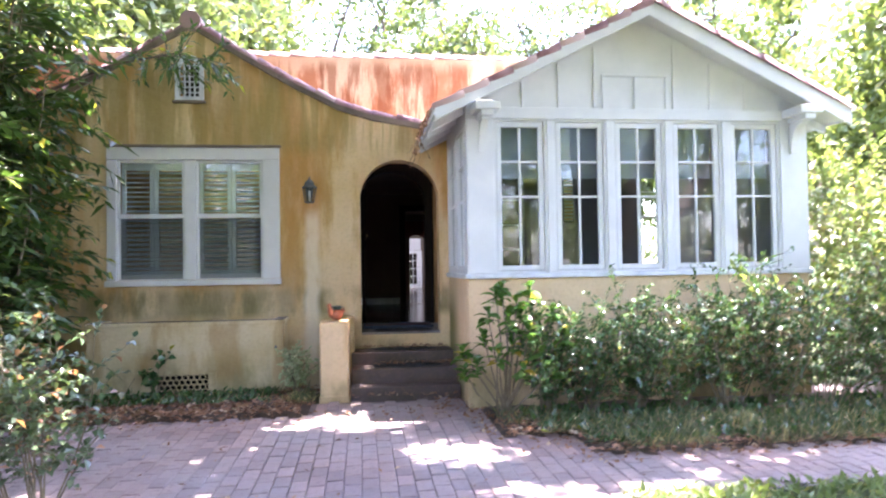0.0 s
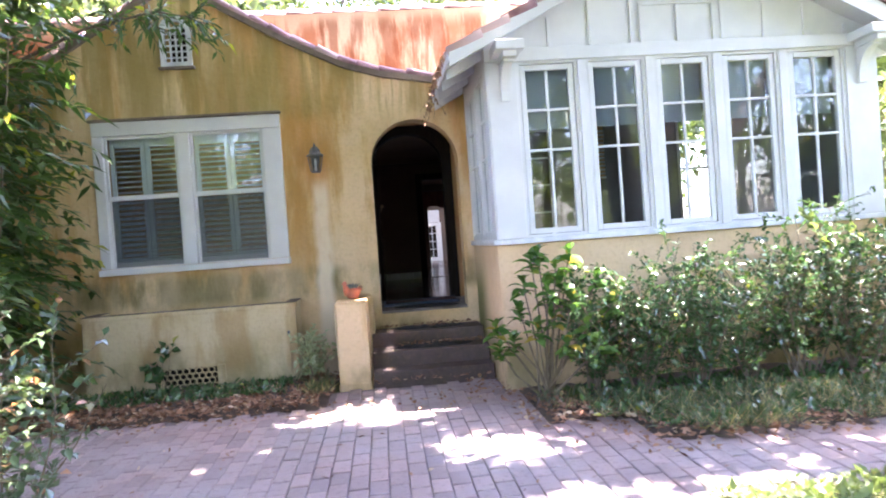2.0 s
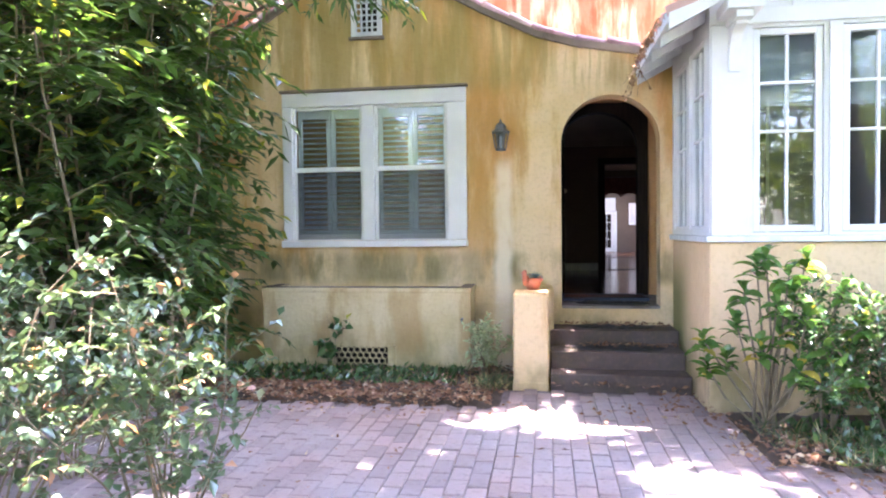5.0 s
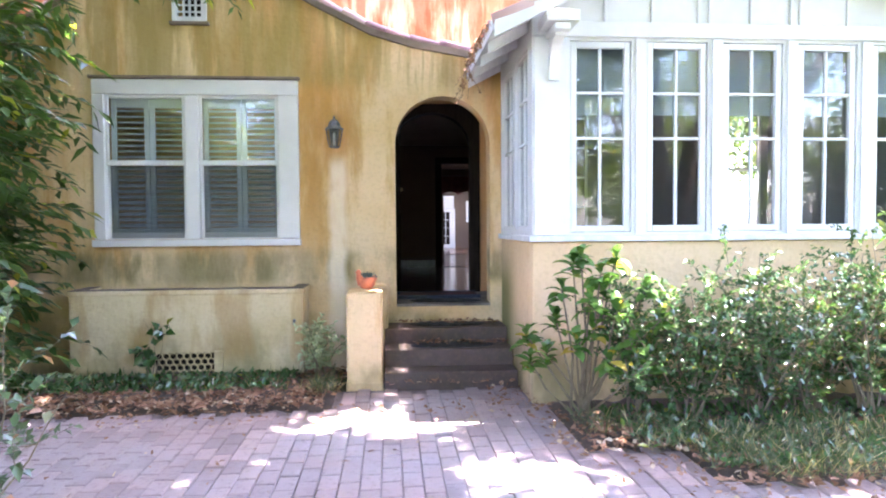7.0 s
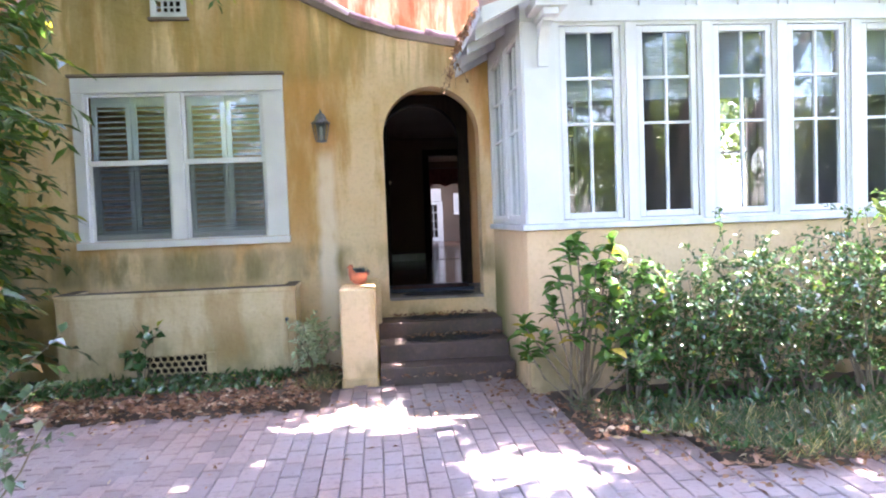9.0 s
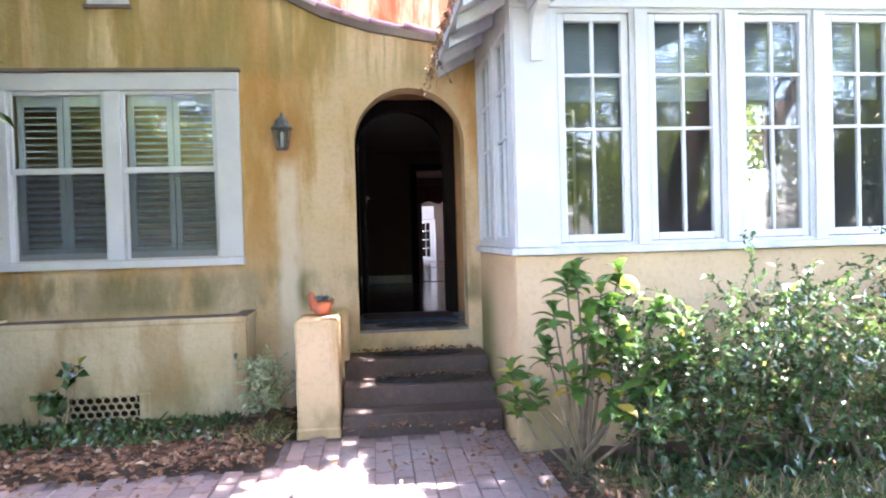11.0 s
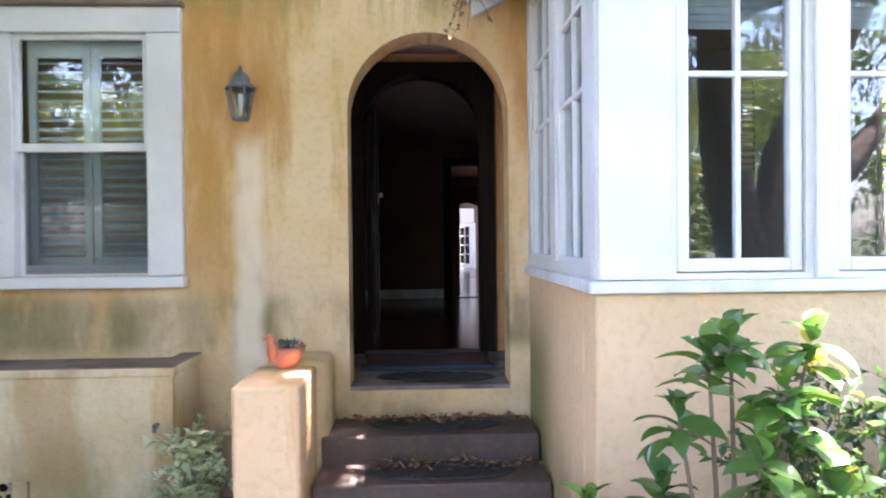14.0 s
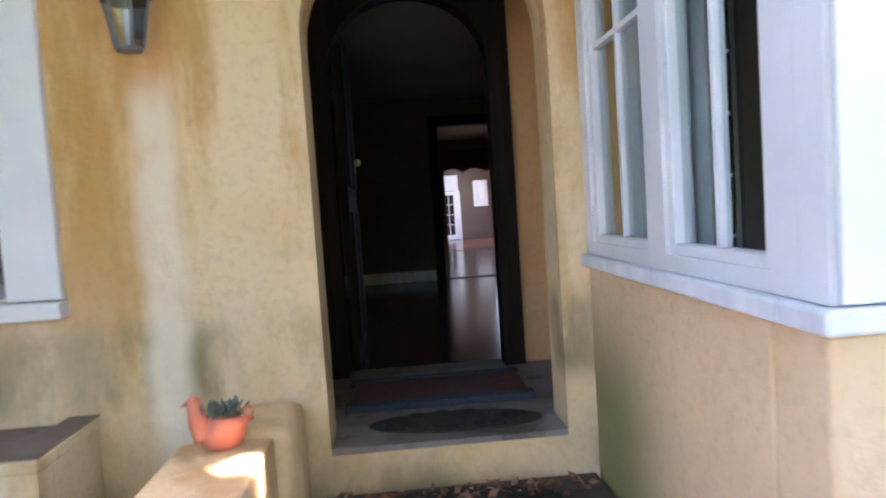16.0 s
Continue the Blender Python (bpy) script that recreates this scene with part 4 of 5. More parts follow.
# sunroom inside
structure("floor_sunroom", boxes(((1.29, PX + 0.21, 0.5), (PXE - 0.21, 9.75, 0.64))), M_FLOORWOOD, "dark wooden sunroom floor", "floor")
structure("ceiling_sunroom", boxes(((1.18, PX + 0.095, 3.0), (PXE - 0.095, 9.87, 3.055))), M_PLASTER, "sunroom ceiling", "ceiling")
structure("wall_sunroom_back", plate([(1.455, 0.64), (PXE - 0.21, 0.64), (PXE - 0.21, 2.99), (1.455, 2.99)], [rect(4.1, 4.5, 1.40, 2.82), rect(2.94, 3.08, 2.05, 2.75)], 9.76, 9.79), M_DIM, "sunroom back wall with indoor shade in its colour", "wall")
# added sheet: hides the bright white wall behind a shade-dark tone
structure("wall_sunroom_lining", boxes(((PXE - 0.222, PX + 0.215, 0.645), (PXE - 0.208, 9.75, 2.99))), M_DIM, "added sheet that darkens the sunroom's inner side wall", "wall")
bw = thing("window_sunroom_back", (4.1, 9.77, 1.4), "bright narrow window at the back of the sunroom", "window", "", "structure")
part("window_frame", boxes(((-0.03, -0.03, -0.03), (0.0, 0.02, 1.45)), ((0.4, -0.03, -0.03), (0.43, 0.02, 1.45)), ((0, -0.03, -0.03), (0.4, 0.02, 0)), ((0, -0.03, 1.42), (0.4, 0.02, 1.45)), ((0, -0.02, 0.70), (0.4, 0.01, 0.73)), ((0, -0.02, 1.08), (0.4, 0.01, 1.1))), M_WHITE, bw)
sh = thing("window_shutter_back", (2.94, 9.77, 2.05), "white louvred shutter with light between its slats", "shutter", "", "structure")
for k in range(13):
    o = part("slat", boxes(((0.0, -0.02, -0.003), (0.14, 0.02, 0.003))), M_WHITE, sh)
    o.location = (0, 0.0, 0.02 + 0.051 * k)
    o.rotation_euler = (radians(-25), 0, 0)

gd = thing("door_sunroom", (2.0, 9.758, 0.64), "dark glazed door with pale glazing bars", "door", "", "structure")
part("door_leaf", boxes(((-0.3, -0.03, 0.0), (0.3, 0.0, 2.1))), M_DARKWOOD_VOID, gd)
part("glazing_bars", boxes(*[((-0.3, -0.045, 0.3 + 0.355 * k), (0.3, -0.031, 0.32 + 0.355 * k)) for k in range(6)], ((-0.33, -0.045, 0.0), (-0.302, 0.0, 2.13)), ((0.302, -0.045, 0.0), (0.33, 0.0, 2.13))), M_WHITE_OLD, gd)

# sunroom gable and roof
AX, AZ, EX, EZ, OY = 2.95, 4.10, 0.74, 3.0, 6.77
SL = (AZ - EZ) / (AX - EX)
ga = thing("wall_sunroom_gable", (0, 0, 0), "white boarded gable with battens and a framed panel", "gable", "", "structure")
gx0 = 1.087
part("boarding", plate([(gx0, 3.062), (PXE, 3.062), (PXE, AZ - 0.058 - SL * (PXE - AX)), (AX, AZ - 0.058), (gx0, AZ - 0.058 - SL * (AX - gx0))], [], PX + 0.015, PX + 0.06), M_WHITE, ga)
for x in (1.30, 1.69, 2.08, 2.47, 3.34, 3.75, 4.15, 4.55):
    top = AZ - 0.13 - SL * abs(x - AX)
    if top > 3.1:
        part("batten", boxes(((x - 0.012, PX - 0.001, 3.077), (x + 0.012, PX + 0.014, top)), bevel=0.003), M_WHITE, ga)
part("panel_frame", boxes(((2.55, PX - 0.004, 3.42), (3.27, PX + 0.014, 3.445)), ((2.55, PX - 0.004, 3.078), (2.575, PX + 0.014, 3.418)), ((3.245, PX - 0.004, 3.078), (3.27, PX + 0.014, 3.418)), ((2.9, PX - 0.004, 3.078), (2.922, PX + 0.014, 3.418)), bevel=0.003), M_WHITE, ga)

rf = thing("roof_sunroom", (0, 0, 0), "low gabled roof with clay tiles and white barge boards", "roof", "", "structure")
for s in (-1, 1):
    ex = AX + s * (AX - EX)
    def slab(up, down, inset=0.0):
        return [(AX, AZ + up), (ex, EZ + up), (ex, EZ + down), (AX, AZ + down)]
    part("roof_deck", plate(slab(0.02, -0.06), [], OY + 0.03, 9.95), M_WHITE, rf)
    part("barge_board", plate(slab(0.03, -0.13), [], OY, OY + 0.028), M_WHITE, rf)
    wx = 1.08 if s < 0 else PXE + 0.008
    tail = [(wx, EZ - 0.062 + SL * abs(wx - ex)), (ex - s * 0.012, EZ - 0.062), (ex - s * 0.012, EZ - 0.15), (wx, EZ - 0.15 + SL * abs(wx - ex))]
    for k in range(4 if s < 0 else 6):
        part("rafter_tail", plate(tail, [], OY + 0.40 + 0.46 * k, OY + 0.45 + 0.46 * k), M_WHITE_OLD, rf)
    part("eave_board", boxes(((ex - 0.01, OY + 0.03, EZ - 0.075), (ex + 0.01, 8.56 if s < 0 else 9.95, EZ + 0.015)), bevel=0.003), M_WHITE_OLD, rf)
    n = 9
    for k in range(n):
        f = (k + 0.5) / n
        ob = part("tile", TILE, M_TILE, rf)
        ang = math.atan2(EZ - AZ, (ex - AX))
        ob.matrix_world = Matrix.Translation((AX + f * (ex - AX), OY + 0.07, AZ + f * (EZ - AZ) + 0.035)) @ Matrix.Rotation(-ang, 4, "Y") @ Matrix.Rotation(0.05, 4, "Y")
    for j in range(1, 14):
        for k in range(n):
            f = (k + 0.5) / n
            if j > 7:
                continue
            ob = part("tile", TILE, M_TILE, rf)
            ob.matrix_world = Matrix.Translation((AX + f * (ex - AX), OY + 0.07 + 0.235 * j, AZ + f * (EZ - AZ) + 0.03)) @ Matrix.Rotation(-ang, 4, "Y") @ Matrix.Rotation(0.05, 4, "Y")


def corbel(x):
    c = thing("roof_bracket", (x, PX - 0.001, 3.0), "white painted timber roof bracket", "bracket", "roof brackets")
    part("beam", boxes(((-0.125, -0.36, -0.02), (0.125, -0.03, 0.065)), bevel=0.008), M_WHITE, c)
    part("block", boxes(((-0.06, -0.33, -0.075), (0.06, -0.03, -0.022)), bevel=0.006), M_WHITE, c)
    bm = bmesh.new()
    pts = [(-0.03, -0.077), (-0.25, -0.077)] + [(-0.25 + 0.2 * math.sin(i / 8 * math.pi / 2), -0.10 - 0.27 * (1 - math.cos(i / 8 * math.pi / 2))) for i in range(9)] + [(-0.05, -0.40), (-0.03, -0.40)]
    lo = [bm.verts.new((-0.04, y, z)) for y, z in pts]
    hi = [bm.verts.new((0.04, y, z)) for y, z in pts]
    bm.faces.new(lo)
    bm.faces.new(hi[::-1])
    for i in range(len(pts)):
        j = (i + 1) % len(pts)
        bm.faces.new((lo[i], hi[i], hi[j], lo[j]))
    bmesh.ops.recalc_face_normals(bm, faces=list(bm.faces))
    part("brace", bm, M_WHITE, c)
    return c


corbel(1.255)
corbel(4.67)

def eave_vine():
    """A dry creeper along the sunroom's eave, hanging where the eave meets the front wall."""
    rng = np.random.default_rng(71)
    root = thing("eave_vine", (0.74, 8.3, 3.0), "half-dry creeper hanging over the sunroom eave", "vine")
    wood, spots, ways = bmesh.new(), [], []
    main = [Vector((-0.03, -1.3 + 0.17 * i, 0.03 + 0.02 * math.sin(2.1 * i))) for i in range(9)]
    tube(wood, main, [0.006] * 9, 5)
    for k in range(22):
        p = main[int(8.99 * (k / 22) ** 0.6)]
        drop = rng.uniform(0.06, 0.14) + (0.26 if k > 14 else 0)
        q = curve_points(p, (rng.normal(-0.15, 0.2), rng.normal(0, 0.3), -1), drop, 4, 0.2, rng)
        tube(wood, q, [0.004, 0.0035, 0.003, 0.002, 0.002], 4)
        for _ in range(9):
            s2 = rng.uniform(0, 3.99)
            j = int(s2)
            spots.append(q[j].lerp(q[j + 1], s2 - j))
            ways.append(Vector(rng.normal(0, 1, 3).tolist()))
    n = len(spots)
    part("branchwork", wood, M_TWIG, root)
    part("foliage", leaves_mesh("foliage", spots, ways, rng.uniform(0.025, 0.05, n), rng.uniform(0.018, 0.03, n), L_LITTER, 71), L_LITTER, root, "small brown leaves")


eave_vine()

# ---- planting beside the sunroom ----
for k, (x, y, h, s) in enumerate([(1.75, 6.5, 1.15, 0.36), (2.1, 6.42, 1.22, 0.42), (2.55, 6.36, 1.28, 0.45), (3.0, 6.38, 1.32, 0.46), (3.45, 6.34, 1.45, 0.5), (3.95, 6.4, 1.5, 0.5), (4.45, 6.35, 1.55, 0.55), (5.05, 6.3, 1.7, 0.6)]):
    shrub("hedge_shrub", (x, y, 0.03), 12, h, s, (0.050, 0.030), L_HEDGE, 20 + k, "glossy small-leaved green shrub below the sunroom windows", "shrub", 15, 17, group="sunroom hedge", front=PX - 0.05, bare=0.16, stem_r=0.009, tumble=0.7)


def rosette_shrub(at, tips, label):
    """A bush with whorls of large glossy leaves; each leaf is a part."""
    rng = np.random.default_rng(51)
    root = thing("laurel_shrub", at, label, "shrub")
    bm = bmesh.new()
    n = 9
    rows = []
    for i in range(n):
        f = i / (n - 1)
        w = 0.5 * math.sin(math.pi * min(1, f * 0.97 + 0.02)) ** 0.8 * 0.54
        z = 0.10 * math.sin(math.pi * f) - 0.22 * f * f
        rows.append([bm.verts.new((f, w, z + 0.06 * (w > 0.02))), bm.verts.new((f, 0, z)), bm.verts.new((f, -w, z + 0.06 * (w > 0.02)))])
    for r0, r1 in zip(rows, rows[1:]):
        bm.faces.new((r0[0], r0[1], r1[1], r1[0]))
        bm.faces.new((r0[1], r0[2], r1[2], r1[1]))
    me = mesh_of("leaf", bm, M_BIGLEAF, True)
    wood = bmesh.new()
    for tx, ty, tz in tips:
        tip = Vector((tx - at[0], ty - at[1], tz - at[2]))
        base = Vector((rng.uniform(-0.06, 0.06), rng.uniform(-0.05, 0.05), 0))
        midp = base.lerp(tip, 0.5) + Vector((rng.normal(0, 0.04), rng.normal(0, 0.04), 0.0))
        tube(wood, [base, base.lerp(midp, 0.5), midp, midp.lerp(tip, 0.5), tip], [0.011, 0.01, 0.008, 0.007, 0.005], 6)
        for k in range(17):
            o = part("leaf", me, M_BIGLEAF, root)
            a = 2.4 * k + rng.uniform(0, 0.5)
            up = rng.uniform(-0.35, 0.7) if k < 11 else rng.uniform(0.6, 1.2)
            size = rng.uniform(0.095, 0.155) * (0.75 if k > 10 else 1)
            o.matrix_basis = Matrix.Translation(tip - Vector((0, 0, 0.008 * (11 - k)))) @ Matrix.Rotation(a, 4, "Z") @ Matrix.Rotation(-up, 4, "Y") @ Matrix.Rotation(rng.normal(0, 0.3), 4, "X") @ Matrix.Scale(size, 4)
    part("branchwork", wood, M_TWIG, root)


def big_leaf_material():
    m = leaf_material("large_glossy_leaf", (0.05, 0.13, 0.03), (0.12, 0.22, 0.05), (0.42, 0.33, 0.06), 0.22, 0.32, 0.06, 0.8)
    t = m.node_tree
    info = t.nodes.new("ShaderNodeObjectInfo")
    for n in list(t.nodes):
        if n.type == "NEW_GEOMETRY" and n.outputs["Random Per Island"].links:
            for l in list(n.outputs["Random Per Island"].links):
                t.links.new(info.outputs["Random"], l.to_socket)
    return m


M_BIGLEAF = big_leaf_material()
rosette_shrub((1.33, 6.55, 0.02), [(1.25, 6.45, 1.16), (1.42, 6.35, 1.10), (1.58, 6.5, 1.20), (1.18, 6.5, 0.98), (1.33, 6.3, 0.92), (1.5, 6.25, 0.85), (1.15, 6.55, 0.75), (0.98, 6.78, 0.60), (1.08, 6.55, 0.50), (1.62, 6.25, 0.62), (1.38, 6.4, 0.70), (0.99, 6.7, 0.42), (1.75, 6.35, 1.0), (1.85, 6.3, 0.78), (1.3, 6.42, 1.22), (1.48, 6.42, 0.98), (1.24, 6.34, 0.62), (1.7, 6.2, 0.5), (1.45, 6.22, 0.5)], "shrub with whorls of large glossy green leaves")

# sunlit thicket past the sunroom
for k, (x, y, h) in enumerate([(5.7, 6.6, 2.2), (6.5, 7.2, 2.9), (7.4, 6.4, 2.6), (6.3, 8.6, 3.2), (8.3, 7.6, 3.3), (6.6, 5.4, 1.5), (7.8, 9.4, 3.6)]):
    shrub("garden_shrub", (x, y, 0), 18, h, 0.85, (0.11, 0.06), L_BRIGHT, 60 + k, "tall sunlit light-green shrub beside the house", "shrub", 13, 15, group="sunlit thicket", bare=0.15, stem_r=0.016)

# ---- left side planting ----
def fan_shrub(at, stems, height, spread, seed, label, lean=(0, 0), leaf=(0.25, 0.062)):
    """Canes with long narrow leaflets along arching side fronds."""
    rng = np.random.default_rng(seed)
    root = thing("palm_clump", at, label, "shrub", "palm clumps")
    wood, spots, ways = bmesh.new(), [], []
    for _ in range(stems):
        a, r = rng.uniform(0, 2 * math.pi), rng.uniform(0.1, 1) * spread
        h = height * rng.uniform(0.6, 1)
        pts = curve_points((0.3 * r * math.cos(a), 0.3 * r * math.sin(a), 0), (0.75 * r * math.cos(a) + lean[0], 0.75 * r * math.sin(a) + lean[1], h), h, 7, 0.06, rng)
        tube(wood, pts, [0.02 - 0.002 * i for i in range(8)], 6)
        for _ in range(int(6 + 4 * h)):
            s = rng.uniform(0.12, 1.0) * 6.99
            i = int(s)
            p = pts[i].lerp(pts[i + 1], s - i)
            b = rng.uniform(0, 2 * math.pi)
            fl = rng.uniform(0.5, 1.1)
            w = Vector((math.cos(b), math.sin(b), rng.uniform(0.0, 0.8)))
            q = [p]
            for _k in range(5):
                w = (w + Vector((0, 0, -0.16))).normalized()
                q.append(q[-1] + w * fl / 5)
            tube(wood, q, [0.006, 0.005, 0.004, 0.003, 0.003, 0.002], 3)
            side = Vector((-math.sin(b), math.cos(b), 0))
            for k in range(16):
                s2 = (0.15 + 0.85 * k / 15) * 4.99
                j = int(s2)
                c = q[j].lerp(q[j + 1], s2 - j)
                d = (q[j + 1] - q[j]).normalized() * 0.7 + side * (1 if k % 2 else -1) * 0.9 + Vector(rng.normal(0, 0.25, 3).tolist())
                spots.append(c)
                ways.append(d)
    part("cane_frame", wood, M_TWIG, root)
    n = len(spots)
    part("fronds", leaves_mesh("fronds", spots, ways, leaf[0] * rng.uniform(0.5, 1.0, n), leaf[1] * rng.uniform(0.7, 1.2, n), L_PALM, seed, 0.2, 0.2, 0.7), L_PALM, root)
    return root


for k, (x, y, h, s, n, lean) in enumerate([(-3.55, 7.1, 3.7, 0.6, 12, (0, 0)), (-4.3, 6.5, 5.0, 0.8, 15, (0, 0)), (-5.3, 6.9, 6.0, 1.0, 16, (0, 0)), (-4.9, 5.5, 4.6, 0.9, 13, (0, 0)), (-6.3, 5.6, 4.6, 1.1, 13, (0, 0)), (-4.1, 7.9, 5.4, 0.7, 15, (0.1, 0)), (-3.95, 7.45, 5.2, 0.55, 13, (0.05, 0)), (-7.4, 6.8, 6.0, 1.2, 12, (0, 0)), (-4.7, 7.4, 5.8, 0.9, 13, (0, 0)), (-5.9, 8.2, 6.4, 1.0, 13, (0, 0)), (-3.7, 6.4, 4.4, 0.5, 9, (0, 0))]):
    fan_shrub((x, y, 0.0), n, h, s, 80 + k, "dense dark-green clump of narrow-leaved palm canes")


def overhanging_branch():
    """A leafy bough that reaches across the gable."""
    rng = np.random.default_rng(99)
    root = thing("tree_bough", (-4.2, 7.9, 0), "slender leafy tree with a bough reaching across the gable", "tree")
    wood, spots, ways = bmesh.new(), [], []
    trunk = [Vector(p) for p in ((0, 0, 0), (0.1, -0.05, 1.5), (0.3, -0.1, 2.7), (0.9, -0.2, 3.3), (1.6, -0.2, 3.62), (2.25, -0.15, 3.78), (2.6, -0.1, 3.72))]
    tube(wood, trunk, [0.05, 0.045, 0.035, 0.022, 0.014, 0.009, 0.004], 7)
    for _ in range(46):
        s = rng.uniform(2.0, 5.99)
        i = int(s)
        p = trunk[i].lerp(trunk[i + 1], s - i)
        w = Vector((rng.uniform(-0.3, 1), rng.normal(0, 0.5), rng.normal(-0.1, 0.45)))
        q = curve_points(p, w, rng.uniform(0.2, 0.55), 3, 0.15, rng)
        tube(wood, q, [0.006, 0.005, 0.004, 0.002], 3)
        for k in range(11):
            s2 = (k + 1) / 11 * 2.99
            j = int(s2)
            spots.append(q[j].lerp(q[j + 1], s2 - j))
            ways.append((q[j + 1] - q[j]).normalized() + Vector(rng.normal(0, 0.6, 3).tolist()))
    part("trunk", wood, M_BARK, root)
    n = len(spots)
    part("foliage", leaves_mesh("foliage", spots, ways, rng.uniform(0.08, 0.16, n), rng.uniform(0.025, 0.04, n), L_PALM, 99, droop=0.25), L_PALM, root)


overhanging_branch()
for k, (x, y, h, s) in enumerate([(-1.85, 4.35, 1.35, 0.38), (-2.5, 4.1, 1.45, 0.55), (-3.2, 4.5, 1.5, 0.6), (-2.4, 3.3, 1.2, 0.45), (-3.3, 3.4, 1.4, 0.6), (-4.2, 4.2, 1.6, 0.7), (-2.9, 5.2, 1.2, 0.5)]):
    shrub("rose_shrub", (x, y, 0), 13, h, s, (0.062, 0.046), L_ROSE, 120 + k, "loose shrub with rounded grey-green leaves and reddish tips", "shrub", 9, 10, group="rose shrubs", bare=0.3, stem_r=0.007, tumble=0.35)
shrub("small_shrub", (-0.74, 8.0, 0.03), 14, 0.54, 0.16, (0.06, 0.032), L_PALE, 140, "small pale variegated shrub beside the pillar", "shrub", 6, 9, stem_r=0.005)
shrub("weed_vine", (-2.25, 8.05, 0.03), 4, 0.62, 0.14, (0.10, 0.085), L_HEDGE, 141, "broad-leaved weed before the planter box", "plant", 4, 5, stem_r=0.005)

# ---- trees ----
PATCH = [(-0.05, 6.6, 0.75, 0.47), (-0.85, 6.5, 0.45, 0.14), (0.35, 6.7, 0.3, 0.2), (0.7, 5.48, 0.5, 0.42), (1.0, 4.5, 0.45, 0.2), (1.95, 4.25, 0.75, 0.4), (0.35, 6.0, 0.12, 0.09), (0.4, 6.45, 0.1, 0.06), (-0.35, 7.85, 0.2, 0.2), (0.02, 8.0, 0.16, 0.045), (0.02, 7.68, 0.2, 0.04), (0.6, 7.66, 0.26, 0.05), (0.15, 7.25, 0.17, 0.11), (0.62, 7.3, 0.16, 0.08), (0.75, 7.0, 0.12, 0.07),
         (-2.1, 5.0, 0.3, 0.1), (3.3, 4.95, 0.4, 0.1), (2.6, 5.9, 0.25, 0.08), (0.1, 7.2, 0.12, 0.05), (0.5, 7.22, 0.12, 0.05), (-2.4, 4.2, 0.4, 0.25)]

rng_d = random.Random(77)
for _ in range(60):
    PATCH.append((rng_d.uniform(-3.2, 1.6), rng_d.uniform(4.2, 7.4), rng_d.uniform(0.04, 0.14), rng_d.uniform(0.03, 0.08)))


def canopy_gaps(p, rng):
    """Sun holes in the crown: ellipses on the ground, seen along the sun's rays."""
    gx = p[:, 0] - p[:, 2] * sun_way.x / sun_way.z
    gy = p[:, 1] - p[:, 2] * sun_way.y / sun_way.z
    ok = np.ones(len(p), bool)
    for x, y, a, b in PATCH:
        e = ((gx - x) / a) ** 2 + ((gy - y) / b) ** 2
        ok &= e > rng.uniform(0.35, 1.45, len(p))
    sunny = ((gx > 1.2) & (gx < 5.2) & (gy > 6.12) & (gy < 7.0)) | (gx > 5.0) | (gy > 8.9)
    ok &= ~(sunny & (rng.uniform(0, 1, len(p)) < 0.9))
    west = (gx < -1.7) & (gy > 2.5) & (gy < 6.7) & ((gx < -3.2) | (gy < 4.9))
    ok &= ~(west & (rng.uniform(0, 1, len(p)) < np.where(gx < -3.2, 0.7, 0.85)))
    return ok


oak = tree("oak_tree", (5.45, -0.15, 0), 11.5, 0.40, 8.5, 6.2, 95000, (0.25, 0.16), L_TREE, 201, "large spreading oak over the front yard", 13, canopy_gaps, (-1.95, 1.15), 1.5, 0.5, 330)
part("leaning_stem", tube(bmesh.new(), [(0.12, -0.05, -0.1), (0.2, -0.05, 1.2), (0.38, -0.02, 2.7), (0.95, 0.0, 3.9), (1.7, 0.1, 5.2), (2.9, 0.2, 6.8), (4.2, 0.4, 8.2)], [0.34, 0.29, 0.26, 0.23, 0.2, 0.15, 0.07], 12), M_BARK, oak, "", True)
part("leaning_stem", tube(bmesh.new(), [(0.3, -0.1, 1.0), (1.1, -0.3, 1.9), (2.2, -0.6, 3.1), (3.4, -0.9, 4.6), (4.6, -1.2, 6.4)], [0.2, 0.19, 0.17, 0.14, 0.08], 10), M_BARK, oak, "", True)
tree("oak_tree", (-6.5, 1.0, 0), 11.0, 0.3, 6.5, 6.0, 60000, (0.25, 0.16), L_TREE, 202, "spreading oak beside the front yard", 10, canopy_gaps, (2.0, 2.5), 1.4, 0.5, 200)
for k, (x, y, h, r) in enumerate([(-11, 17, 11, 4.5), (-5.5, 29, 17, 5), (-0.5, 34, 19, 5.5), (3.5, 40, 21, 5.5), (9.5, 33, 17, 5), (14, 24, 14, 5), (-14, 30, 18, 6), (12, 14, 9, 3.6), (20, 30, 14, 6), (-9, 11.5, 9, 3.4), (-6.5, 16, 9.5, 3.6), (-2.5, 28, 15.5, 4.5), (2.5, 30, 16, 4.5), (6.5, 29, 13, 4), (-8, 22, 14, 4.5), (17, 17, 10, 4), (7, 20, 8.5, 3)]):
    tree("garden_tree", (x, y, 0), h, 0.26, r, 2.6, 10500, (0.32, 0.18), L_BRIGHT if x > 11 else L_TREE, 210 + k, "leafy tree behind the house", 11, None, (0, 0), 1.3)
